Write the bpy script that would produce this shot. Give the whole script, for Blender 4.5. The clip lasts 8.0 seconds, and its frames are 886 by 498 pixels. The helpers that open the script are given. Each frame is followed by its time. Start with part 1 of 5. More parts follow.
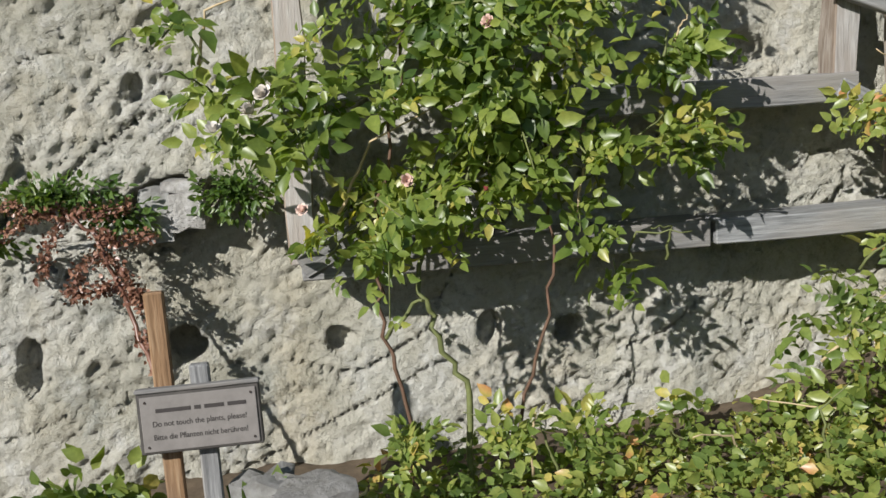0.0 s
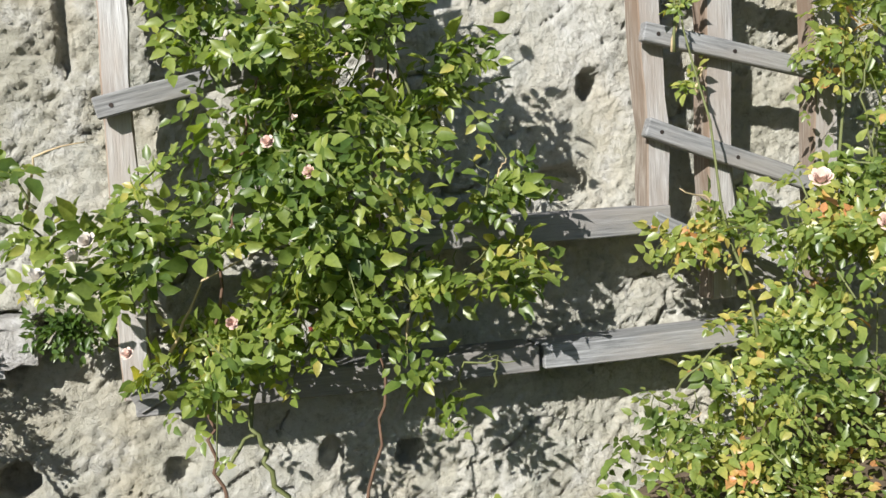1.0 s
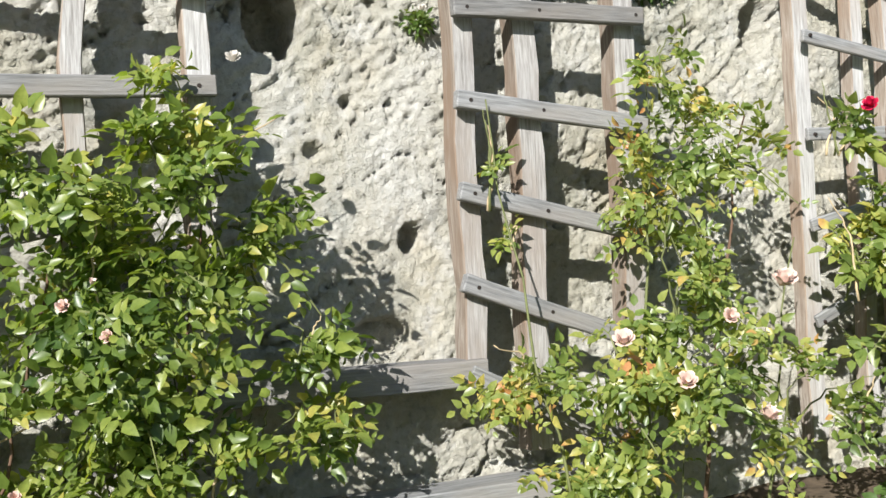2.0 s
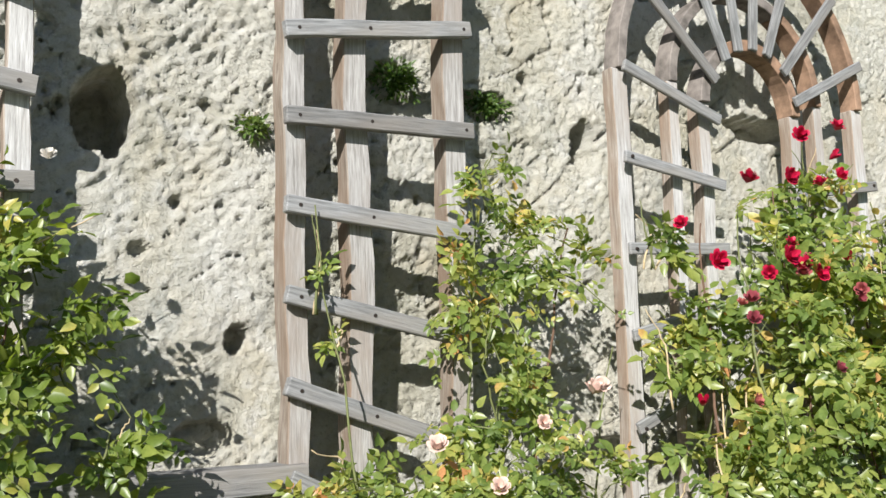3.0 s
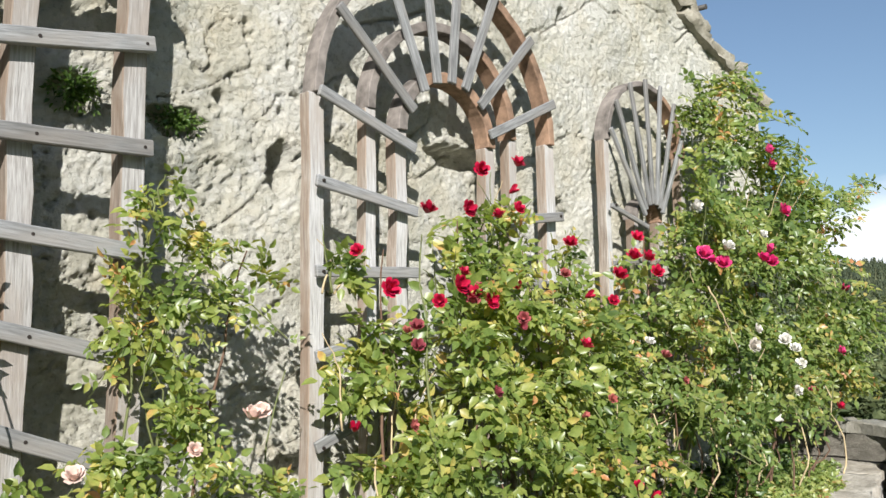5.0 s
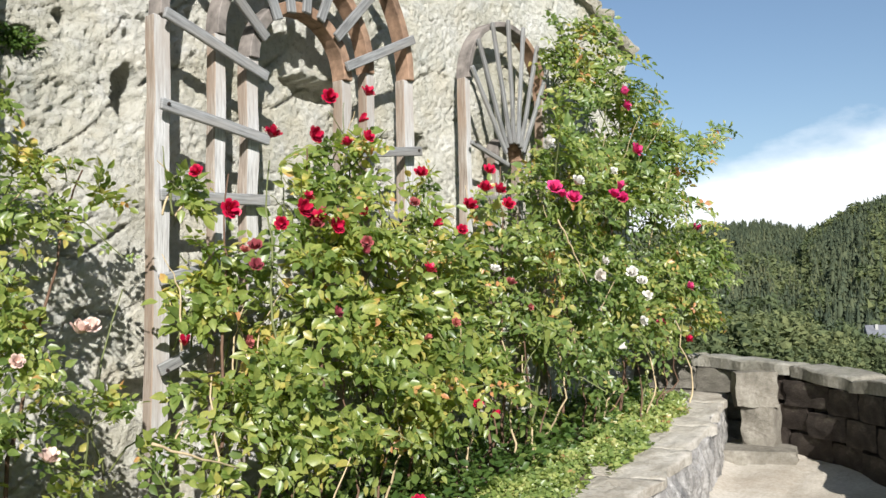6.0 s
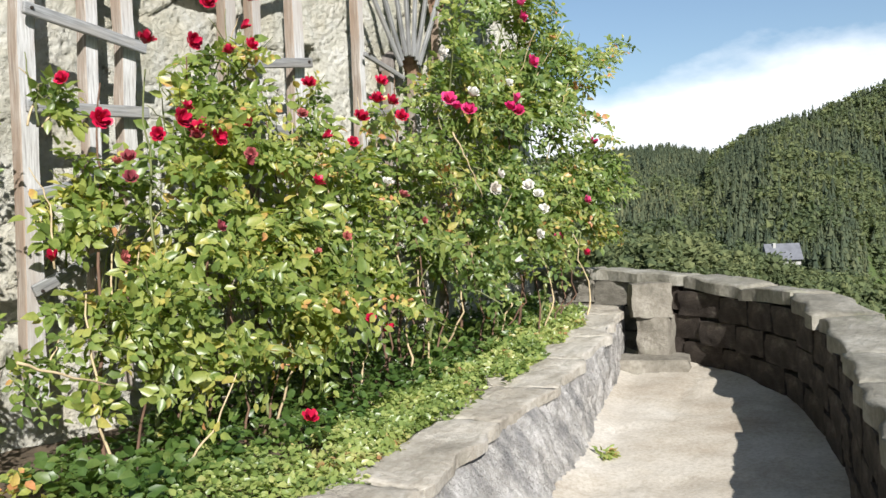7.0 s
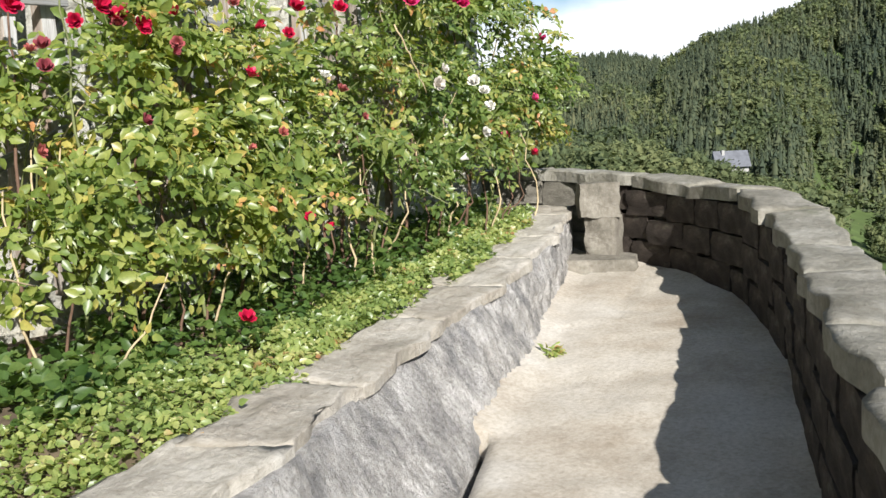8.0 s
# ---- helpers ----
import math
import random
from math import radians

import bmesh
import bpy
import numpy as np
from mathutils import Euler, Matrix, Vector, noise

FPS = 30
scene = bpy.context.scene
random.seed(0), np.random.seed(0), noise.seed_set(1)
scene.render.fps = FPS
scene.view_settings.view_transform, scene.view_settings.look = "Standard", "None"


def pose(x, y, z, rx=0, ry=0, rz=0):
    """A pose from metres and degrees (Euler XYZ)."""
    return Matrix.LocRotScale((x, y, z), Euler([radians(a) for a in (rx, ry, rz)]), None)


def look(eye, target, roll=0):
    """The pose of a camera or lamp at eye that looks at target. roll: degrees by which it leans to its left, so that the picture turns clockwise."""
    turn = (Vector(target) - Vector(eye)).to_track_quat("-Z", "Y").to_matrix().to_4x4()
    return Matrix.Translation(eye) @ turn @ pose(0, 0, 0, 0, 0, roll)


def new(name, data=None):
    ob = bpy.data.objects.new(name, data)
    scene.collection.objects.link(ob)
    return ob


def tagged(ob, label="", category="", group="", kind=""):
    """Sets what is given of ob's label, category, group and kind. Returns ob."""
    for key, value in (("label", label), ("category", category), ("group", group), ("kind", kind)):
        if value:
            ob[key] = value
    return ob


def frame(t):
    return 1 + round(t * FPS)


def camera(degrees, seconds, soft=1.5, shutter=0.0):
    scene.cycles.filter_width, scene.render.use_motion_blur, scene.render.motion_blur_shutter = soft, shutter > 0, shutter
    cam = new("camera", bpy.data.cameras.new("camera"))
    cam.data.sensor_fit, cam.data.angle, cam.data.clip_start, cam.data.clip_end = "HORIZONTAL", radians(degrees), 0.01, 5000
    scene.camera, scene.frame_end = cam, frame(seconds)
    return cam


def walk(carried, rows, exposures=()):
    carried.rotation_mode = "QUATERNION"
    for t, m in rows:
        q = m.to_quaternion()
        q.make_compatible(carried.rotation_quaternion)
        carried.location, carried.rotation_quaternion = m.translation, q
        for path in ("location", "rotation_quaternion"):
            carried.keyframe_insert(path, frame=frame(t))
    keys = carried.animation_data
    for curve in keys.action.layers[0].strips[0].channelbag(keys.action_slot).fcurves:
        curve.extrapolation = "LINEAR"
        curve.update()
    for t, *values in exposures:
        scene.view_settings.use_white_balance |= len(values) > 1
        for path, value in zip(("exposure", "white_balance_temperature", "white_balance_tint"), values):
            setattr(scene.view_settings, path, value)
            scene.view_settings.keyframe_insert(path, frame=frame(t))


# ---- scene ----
cam = camera(49.39, 8.0)
# seconds, eye x y z, heading clockwise from +y, pitch, roll
ROWS = (
    (0.0, -0.712, 0.592, 1.188, 8.9, -9.59, -3.31), (0.5, -0.644, 0.512, 1.26, 12.7, -6.39, -3.45),
    (1.0, -0.509, 0.445, 1.356, 15.41, -4.87, -3.19), (1.5, -0.434, 0.386, 1.493, 19.25, -2.19, -2.66),
    (1.7, -0.411, 0.409, 1.508, 21.46, -0.54, -3.04), (2.8, -0.152, 0.232, 1.491, 28.63, 6.04, -0.27),
    (3.0, -0.166, 0.224, 1.508, 31.02, 7.24, -1.48), (3.5, -0.04, 0.096, 1.548, 34.6, 8.48, -1.21),
    (4.0, 0.047, -0.038, 1.594, 38.76, 8.68, -0.36), (4.2, 0.061, -0.056, 1.563, 40.48, 9.38, -1.22),
    (5.3, 0.186, -0.166, 1.642, 45.75, 5.59, -0.01), (5.5, 0.216, -0.227, 1.587, 46.8, 5.12, 0.31),
    (6.0, 0.29, -0.385, 1.445, 50.11, 4.1, -0.9), (6.5, 0.383, -0.41, 1.395, 52.99, 1.97, -1.67),
    (7.0, 0.442, -0.408, 1.367, 55.21, -0.38, -2.04), (7.5, 0.59, -0.354, 1.306, 56.94, -3.17, -2.12),
    (8.0, 0.592, -0.37, 1.287, 57.81, -5.82, -2.52))


def eye_pose(x, y, z, heading, pitch, roll):
    h, p = radians(heading), radians(pitch)
    way = Vector((math.sin(h) * math.cos(p), math.cos(h) * math.cos(p), math.sin(p)))
    return look((x, y, z), Vector((x, y, z)) + way, roll)


walk(cam, [(r[0], eye_pose(*r[1:])) for r in ROWS], ((0.0, 0.42), (0.5, 0.62), (1.0, 0.80), (1.6, 0.92), (3.5, 0.76), (6.0, 0.80), (8.0, 0.84)))

# ---- light ----
LIGHT = Vector((1.0, 1.05, -0.78)).normalized()
sun = new("sun", bpy.data.lights.new("sun", "SUN"))
sun.data.energy, sun.data.angle, sun.data.color = 5.0, radians(0.53), (1.0, 0.972, 0.935)
sun.matrix_world = look(-LIGHT * 30, (0, 0, 0))
world = bpy.data.worlds.new("world")
scene.world = world
world.use_nodes = True
wn, wl = world.node_tree.nodes, world.node_tree.links
wn.clear()
w_out, w_bg, w_sky = wn.new("ShaderNodeOutputWorld"), wn.new("ShaderNodeBackground"), wn.new("ShaderNodeTexSky")
w_sky.sky_type, w_sky.sun_disc = "NISHITA", False
w_sky.sun_elevation, w_sky.sun_rotation = radians(28), radians(224)
w_sky.air_density, w_sky.dust_density, w_sky.ozone_density = 1.0, 0.5, 1.9
w_bg.inputs["Strength"].default_value = 0.067
w_co, w_map, w_noise = wn.new("ShaderNodeTexCoord"), wn.new("ShaderNodeMapping"), wn.new("ShaderNodeTexNoise")
w_map.inputs["Scale"].default_value = (1.5, 1.5, 3.6)
w_map.inputs["Location"].default_value = (0.35, 0.1, 0.0)
w_noise.inputs["Scale"].default_value, w_noise.inputs["Detail"].default_value, w_noise.inputs["Roughness"].default_value = 3.4, 9.0, 0.55
w_mix = wn.new("ShaderNodeMix")
w_mix.data_type = "RGBA"
w_mix.inputs["B"].default_value = (10.6, 11.0, 11.5, 1)
wl.new(w_co.outputs["Generated"], w_map.inputs["Vector"])
wl.new(w_map.outputs["Vector"], w_noise.inputs["Vector"])
# a low bank of cloud whose top edge climbs towards the east
w_sep, w_low, w_bank, w_edge, w_lean = wn.new("ShaderNodeSeparateXYZ"), wn.new("ShaderNodeMapRange"), wn.new("ShaderNodeMath"), wn.new("ShaderNodeMath"), wn.new("ShaderNodeClamp")
w_lean.inputs["Min"].default_value, w_lean.inputs["Max"].default_value = 0.12, 0.6
w_bank.operation, w_edge.operation = "MULTIPLY_ADD", "MULTIPLY_ADD"
w_bank.inputs[1].default_value, w_edge.inputs[1].default_value = 0.20, 0.13
w_low.inputs["From Min"].default_value, w_low.inputs["From Max"].default_value = 0.265, 0.305
w_low.inputs["To Min"].default_value, w_low.inputs["To Max"].default_value = 0.93, 0.0
wl.new(w_co.outputs["Generated"], w_sep.inputs["Vector"])
wl.new(w_sep.outputs["Y"], w_lean.inputs["Value"])
wl.new(w_lean.outputs["Result"], w_bank.inputs[0])
wl.new(w_sep.outputs["Z"], w_bank.inputs[2])
wl.new(w_noise.outputs["Fac"], w_edge.inputs[0])
wl.new(w_bank.outputs["Value"], w_edge.inputs[2])
wl.new(w_edge.outputs["Value"], w_low.inputs["Value"])
w_east, w_part = wn.new("ShaderNodeMapRange"), wn.new("ShaderNodeMath")
w_east.inputs["From Min"].default_value, w_east.inputs["From Max"].default_value = 0.2, 0.6
w_part.operation = "MULTIPLY"
wl.new(w_sep.outputs["X"], w_east.inputs["Value"])
wl.new(w_low.outputs["Result"], w_part.inputs[0])
wl.new(w_east.outputs["Result"], w_part.inputs[1])
wl.new(w_part.outputs["Value"], w_mix.inputs["Factor"])
wl.new(w_sky.outputs["Color"], w_mix.inputs["A"])
wl.new(w_mix.outputs["Result"], w_bg.inputs["Color"])
wl.new(w_bg.outputs["Background"], w_out.inputs["Surface"])


# ---- materials ----
def material(name, rough=0.85, spec=0.3):
    m = bpy.data.materials.new(name)
    m.use_nodes = True
    b = m.node_tree.nodes["Principled BSDF"]
    b.inputs["Roughness"].default_value, b.inputs["Specular IOR Level"].default_value = rough, spec
    return m, m.node_tree.nodes, m.node_tree.links, b


def noise_node(n, l, scale, detail=6.0, rough=0.6, stretch=None, kind="Object"):
    co, mp, tx = n.new("ShaderNodeTexCoord"), n.new("ShaderNodeMapping"), n.new("ShaderNodeTexNoise")
    if stretch:
        mp.inputs["Scale"].default_value = stretch
    tx.inputs["Scale"].default_value, tx.inputs["Detail"].default_value, tx.inputs["Roughness"].default_value = scale, detail, rough
    l.new(co.outputs[kind], mp.inputs["Vector"])
    l.new(mp.outputs["Vector"], tx.inputs["Vector"])
    return tx.outputs["Fac"]


def ramp(n, l, fac, stops):
    r = n.new("ShaderNodeValToRGB")
    e = r.color_ramp.elements
    while len(e) < len(stops):
        e.new(0.5)
    for k, (p, c) in zip(e, stops):
        k.position, k.color = p, (*c, 1) if len(c) == 3 else c
    l.new(fac, r.inputs["Fac"])
    return r.outputs["Color"]


def blend(n, l, fac, a, b, mode="MIX"):
    x = n.new("ShaderNodeMix")
    x.data_type, x.blend_type = "RGBA", mode
    for key, v in (("Factor", fac), ("A", a), ("B", b)):
        if isinstance(v, (int, float)):
            x.inputs[key].default_value = v
        elif isinstance(v, tuple):
            x.inputs[key].default_value = (*v, 1)
        else:
            l.new(v, x.inputs[key])
    return x.outputs["Result"]


def bump(n, l, b, height, strength, distance):
    k = n.new("ShaderNodeBump")
    k.inputs["Strength"].default_value, k.inputs["Distance"].default_value = strength, distance
    l.new(height, k.inputs["Height"])
    l.new(k.outputs["Normal"], b.inputs["Normal"])


def stone(name, dark, mid, light, big=0.7, fine=28.0, depth=0.012, lichen=(0.30, 0.29, 0.22), amount=0.35, stretch=None, spread=0.2):
    m, n, l, b = material(name, 0.92, 0.2)
    base = ramp(n, l, noise_node(n, l, big, 8, 0.65, stretch), [(0.5 - spread, dark), (0.5, mid), (0.5 + 0.9 * spread, light)])
    grain = ramp(n, l, noise_node(n, l, fine, 5, 0.7), [(0.3, (0.62, 0.6, 0.56)), (0.6, (1, 1, 1))])
    col = blend(n, l, 0.75, base, grain, "MULTIPLY")
    spots = ramp(n, l, noise_node(n, l, 3.2, 10, 0.72), [(0.56, (0, 0, 0)), (0.72, (amount,) * 3)])
    col = blend(n, l, spots, col, lichen)
    tint = n.new("ShaderNodeObjectInfo")
    hue = ramp(n, l, tint.outputs["Random"], [(0.0, (0.82, 0.8, 0.78)), (1.0, (1, 1, 1))])
    l.new(blend(n, l, 1.0, col, hue, "MULTIPLY"), b.inputs["Base Color"])
    bump(n, l, b, noise_node(n, l, fine * 0.8, 8, 0.7), 0.9, depth)
    return m


def rock_material():
    """Cream limestone: olive-grey and ochre weathering, bluish bleached patches, dark specks."""
    m, n, l, b = material("weathered_limestone", 0.93, 0.15)
    col = ramp(n, l, noise_node(n, l, 1.1, 8, 0.62), [(0.3, (0.40, 0.385, 0.31)), (0.47, (0.545, 0.53, 0.455)), (0.66, (0.645, 0.64, 0.595))])
    ochre = ramp(n, l, noise_node(n, l, 1.9, 9, 0.66, (1.0, 1.0, 0.7)), [(0.5, (0, 0, 0)), (0.68, (0.5, 0.5, 0.5))])
    col = blend(n, l, ochre, col, (0.56, 0.49, 0.35))
    grey = ramp(n, l, noise_node(n, l, 3.1, 10, 0.72, (1.2, 1.0, 0.8)), [(0.54, (0, 0, 0)), (0.70, (0.7, 0.7, 0.7))])
    col = blend(n, l, grey, col, (0.35, 0.37, 0.345))
    pale = ramp(n, l, noise_node(n, l, 6.3, 8, 0.7), [(0.52, (0, 0, 0)), (0.66, (0.55, 0.55, 0.55))])
    col = blend(n, l, pale, col, (0.70, 0.70, 0.68))
    grain = ramp(n, l, noise_node(n, l, 30, 7, 0.75), [(0.30, (0.42, 0.40, 0.36)), (0.46, (0.9, 0.89, 0.86)), (0.62, (1, 1, 1))])
    col = blend(n, l, 0.8, col, grain, "MULTIPLY")
    moss = ramp(n, l, noise_node(n, l, 2.2, 10, 0.7, (1.0, 1.0, 1.6)), [(0.62, (0, 0, 0)), (0.74, (0.5, 0.5, 0.5))])
    l.new(blend(n, l, moss, col, (0.20, 0.21, 0.12)), b.inputs["Base Color"])
    bump(n, l, b, noise_node(n, l, 24, 9, 0.72), 1.0, 0.045)
    return m


M_ROCK = rock_material()
M_BEDWALL = stone("pale_sandstone", (0.26, 0.26, 0.26), (0.47, 0.46, 0.44), (0.69, 0.68, 0.665), 5.5, 42, 0.04, (0.32, 0.32, 0.33), 0.6, (1.3, 1.0, 0.8), 0.15)
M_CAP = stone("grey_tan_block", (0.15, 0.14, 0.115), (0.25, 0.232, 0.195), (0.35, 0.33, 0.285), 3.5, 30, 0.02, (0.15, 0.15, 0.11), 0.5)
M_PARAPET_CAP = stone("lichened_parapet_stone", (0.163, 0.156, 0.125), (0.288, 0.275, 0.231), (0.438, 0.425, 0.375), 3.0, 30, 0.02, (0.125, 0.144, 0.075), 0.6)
M_EDGING = stone("tan_edging_stone", (0.33, 0.30, 0.25), (0.50, 0.465, 0.40), (0.62, 0.59, 0.53), 3.0, 26, 0.025, (0.27, 0.26, 0.21), 0.6)
# Brown stone with the deep shade of the parapet's inner face in its colour.
M_SHADED_BLOCK = stone("shaded_brown_sandstone", (0.048, 0.0384, 0.032), (0.08, 0.0656, 0.056), (0.136, 0.112, 0.092), 2.2, 24, 0.03)
M_PAVE = stone("sandy_paving", (0.37, 0.315, 0.245), (0.55, 0.505, 0.43), (0.66, 0.63, 0.57), 1.1, 40, 0.006, (0.38, 0.33, 0.26), 0.6)
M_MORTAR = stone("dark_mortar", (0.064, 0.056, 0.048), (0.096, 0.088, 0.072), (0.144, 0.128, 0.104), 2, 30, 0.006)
M_COPING = stone("mossy_coping_stone", (0.22, 0.205, 0.16), (0.36, 0.34, 0.28), (0.50, 0.48, 0.42), 3, 30, 0.02, (0.17, 0.18, 0.10), 0.7)
M_RUBBLE = stone("grey_field_stone", (0.176, 0.176, 0.168), (0.288, 0.288, 0.28), (0.4, 0.4, 0.384), 3, 30, 0.01)


def wood_material(name, dark, mid, light, brown):
    m, n, l, b = material(name, 0.85, 0.25)
    grain = noise_node(n, l, 7.0, 8, 0.65, (0.8, 14, 14))
    col = ramp(n, l, grain, [(0.3, dark), (0.48, mid), (0.66, light)])
    patch = ramp(n, l, noise_node(n, l, 2.5, 4, 0.6, (0.6, 2.0, 2.0)), [(0.45, (0, 0, 0)), (0.62, (0.8, 0.8, 0.8))])
    col = blend(n, l, patch, col, brown)
    tint = n.new("ShaderNodeObjectInfo")
    hue = ramp(n, l, tint.outputs["Random"], [(0.0, (0.72, 0.70, 0.68)), (1.0, (1, 1, 1))])
    l.new(blend(n, l, 1.0, col, hue, "MULTIPLY"), b.inputs["Base Color"])
    bump(n, l, b, grain, 0.7, 0.006)
    return m


M_WOOD = wood_material("weathered_wood", (0.112, 0.115, 0.116), (0.212, 0.216, 0.217), (0.325, 0.33, 0.33), (0.25, 0.235, 0.215))
M_BLEACHED = wood_material("bleached_post_wood", (0.24, 0.23, 0.22), (0.43, 0.425, 0.415), (0.58, 0.58, 0.575), (0.36, 0.32, 0.285))
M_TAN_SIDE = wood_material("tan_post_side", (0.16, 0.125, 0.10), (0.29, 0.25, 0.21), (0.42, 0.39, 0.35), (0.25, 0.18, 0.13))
M_STAKE = wood_material("old_pine_stake", (0.14, 0.085, 0.045), (0.27, 0.165, 0.09), (0.37, 0.26, 0.16), (0.22, 0.15, 0.10))


def leaf_material(name, stops, translucent=0.42, patch=3.2, gloss=0.5):
    m, n, l, b = material(name, 0.36 if gloss > 0.3 else 0.9, gloss)
    geo = n.new("ShaderNodeNewGeometry")
    mix_r = n.new("ShaderNodeMath")
    mix_r.operation = "MULTIPLY_ADD"
    spread = n.new("ShaderNodeMapRange")
    spread.inputs["From Min"].default_value, spread.inputs["From Max"].default_value = 0.3, 0.7
    spread.inputs["To Min"].default_value, spread.inputs["To Max"].default_value = -0.12, 0.5
    l.new(noise_node(n, l, patch, 2, 0.5), spread.inputs["Value"])
    l.new(geo.outputs["Random Per Island"], mix_r.inputs[0])
    mix_r.inputs[1].default_value = 0.62
    l.new(spread.outputs["Result"], mix_r.inputs[2])
    col = ramp(n, l, mix_r.outputs["Value"], stops)
    vein = ramp(n, l, noise_node(n, l, 60.0, 3, 0.6), [(0.3, (0.72, 0.75, 0.7)), (0.7, (1, 1, 1))])
    col = blend(n, l, 1.0, col, vein, "MULTIPLY")
    l.new(col, b.inputs["Base Color"])
    tr, mix = n.new("ShaderNodeBsdfTranslucent"), n.new("ShaderNodeMixShader")
    warm = blend(n, l, 1.0, col, (1.5, 1.6, 0.55), "MULTIPLY")
    l.new(warm, tr.inputs["Color"])
    mix.inputs["Fac"].default_value = translucent
    l.new(b.outputs["BSDF"], mix.inputs[1])
    l.new(tr.outputs["BSDF"], mix.inputs[2])
    l.new(mix.outputs["Shader"], n["Material Output"].inputs["Surface"])
    return m


M_LEAF_DEEP = leaf_material("deep_green_rose_leaf", [(0.0, (0.070, 0.125, 0.030)), (0.4, (0.165, 0.228, 0.048)), (0.8, (0.300, 0.345, 0.082)), (1.0, (0.50, 0.42, 0.11))], 0.45)
M_LEAF_LIME = leaf_material("yellowing_rose_leaf", [(0.0, (0.090, 0.140, 0.038)), (0.35, (0.180, 0.245, 0.060)), (0.72, (0.330, 0.360, 0.098)), (0.90, (0.56, 0.46, 0.135)), (1.0, (0.60, 0.28, 0.13))])
M_LEAF_MID = leaf_material("green_rose_leaf", [(0.0, (0.080, 0.130, 0.042)), (0.4, (0.165, 0.235, 0.066)), (0.78, (0.305, 0.345, 0.106)), (0.95, (0.52, 0.43, 0.14)), (1.0, (0.58, 0.27, 0.13))])
M_GROUND_LEAF = leaf_material("ground_cover_leaf", [(0.0, (0.120, 0.180, 0.055)), (0.45, (0.250, 0.320, 0.098)), (0.8, (0.400, 0.430, 0.150)), (0.93, (0.50, 0.46, 0.20)), (1.0, (0.42, 0.22, 0.11))])
M_GREY_LEAF = leaf_material("cranesbill_leaf", [(0.0, (0.048, 0.096, 0.024)), (0.6, (0.102, 0.168, 0.042)), (1.0, (0.180, 0.228, 0.066))])
M_RUST = leaf_material("rusty_seed_head", [(0.0, (0.105, 0.048, 0.034)), (0.5, (0.215, 0.098, 0.066)), (1.0, (0.36, 0.20, 0.135))], 0.1)


def petal_material(name, a, b_, rough=0.5):
    m, n, l, b = material(name, rough, 0.3)
    tint = n.new("ShaderNodeObjectInfo")
    col = ramp(n, l, tint.outputs["Random"], [(0.0, a), (1.0, b_)])
    shade = ramp(n, l, noise_node(n, l, 70, 3, 0.6), [(0.3, (0.75, 0.75, 0.75)), (0.7, (1, 1, 1))])
    l.new(blend(n, l, 1.0, col, shade, "MULTIPLY"), b.inputs["Base Color"])
    return m


M_RED = petal_material("crimson_petal", (0.34, 0.004, 0.03), (0.58, 0.012, 0.065))
M_PINK = petal_material("magenta_petal", (0.52, 0.015, 0.12), (0.72, 0.06, 0.22))
M_WHITE = petal_material("white_petal", (0.648, 0.594, 0.522), (0.756, 0.738, 0.684))
M_BLUSH = petal_material("blush_petal", (0.70, 0.48, 0.40), (0.78, 0.62, 0.54))
M_FADED = petal_material("faded_petal", (0.26, 0.05, 0.07), (0.42, 0.12, 0.1))


def plain(name, color, rough=0.7, metal=0.0, var=0.25, scale=20.0, stretch=None):
    m, n, l, b = material(name, rough, 0.3)
    b.inputs["Metallic"].default_value = metal
    lo = tuple(c * (1 - var) for c in color)
    hi = tuple(min(1, c * (1 + var)) for c in color)
    t = noise_node(n, l, scale, 6, 0.65, stretch)
    l.new(ramp(n, l, t, [(0.32, lo), (0.68, hi)]), b.inputs["Base Color"])
    bump(n, l, b, t, 0.4, 0.004)
    return m


M_ARCH = plain("grey_brown_arch_wood", (0.17, 0.15, 0.135), 0.85, 0, 0.5, 9)
M_ARCH_WARM = plain("warm_brown_arch_wood", (0.235, 0.15, 0.10), 0.8, 0, 0.5, 9)
M_CANE_BROWN = plain("brown_cane", (0.11, 0.065, 0.042), 0.8)
M_CANE_GREEN = plain("green_cane", (0.12, 0.135, 0.05), 0.65)
M_DRY = plain("dry_stem", (0.42, 0.33, 0.2), 0.8)
M_SOIL = plain("garden_soil", (0.10, 0.075, 0.05), 0.95, 0, 0.45, 9)
M_BOLT = plain("rusty_bolt", (0.05, 0.04, 0.035), 0.6, 0.6)
M_SIGN = plain("grey_sign_paint", (0.17, 0.157, 0.145), 0.55, 0, 0.14, 14)
M_SIGN_EDGE = plain("sign_edge", (0.06, 0.055, 0.05), 0.6)
M_LETTER = plain("sign_lettering", (0.035, 0.03, 0.028), 0.7)
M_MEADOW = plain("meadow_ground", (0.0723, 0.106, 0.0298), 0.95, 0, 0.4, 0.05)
# Woodland greens greyed and blued to stand in for distance haze.
M_CONIFER = leaf_material("hazed_conifer_forest", [(0.0, (0.052, 0.070, 0.050)), (0.45, (0.083, 0.102, 0.064)), (0.8, (0.118, 0.132, 0.076)), (1.0, (0.165, 0.165, 0.090))], 0.2, 0.014, 0.08)
M_BROADLEAF = leaf_material("hazed_broadleaf_forest", [(0.0, (0.070, 0.094, 0.052)), (0.5, (0.116, 0.140, 0.068)), (1.0, (0.19, 0.202, 0.092))], 0.2, 0.03, 0.08)
M_SLATE = plain("slate_roof", (0.13, 0.135, 0.15), 0.7, 0, 0.2, 0.8)
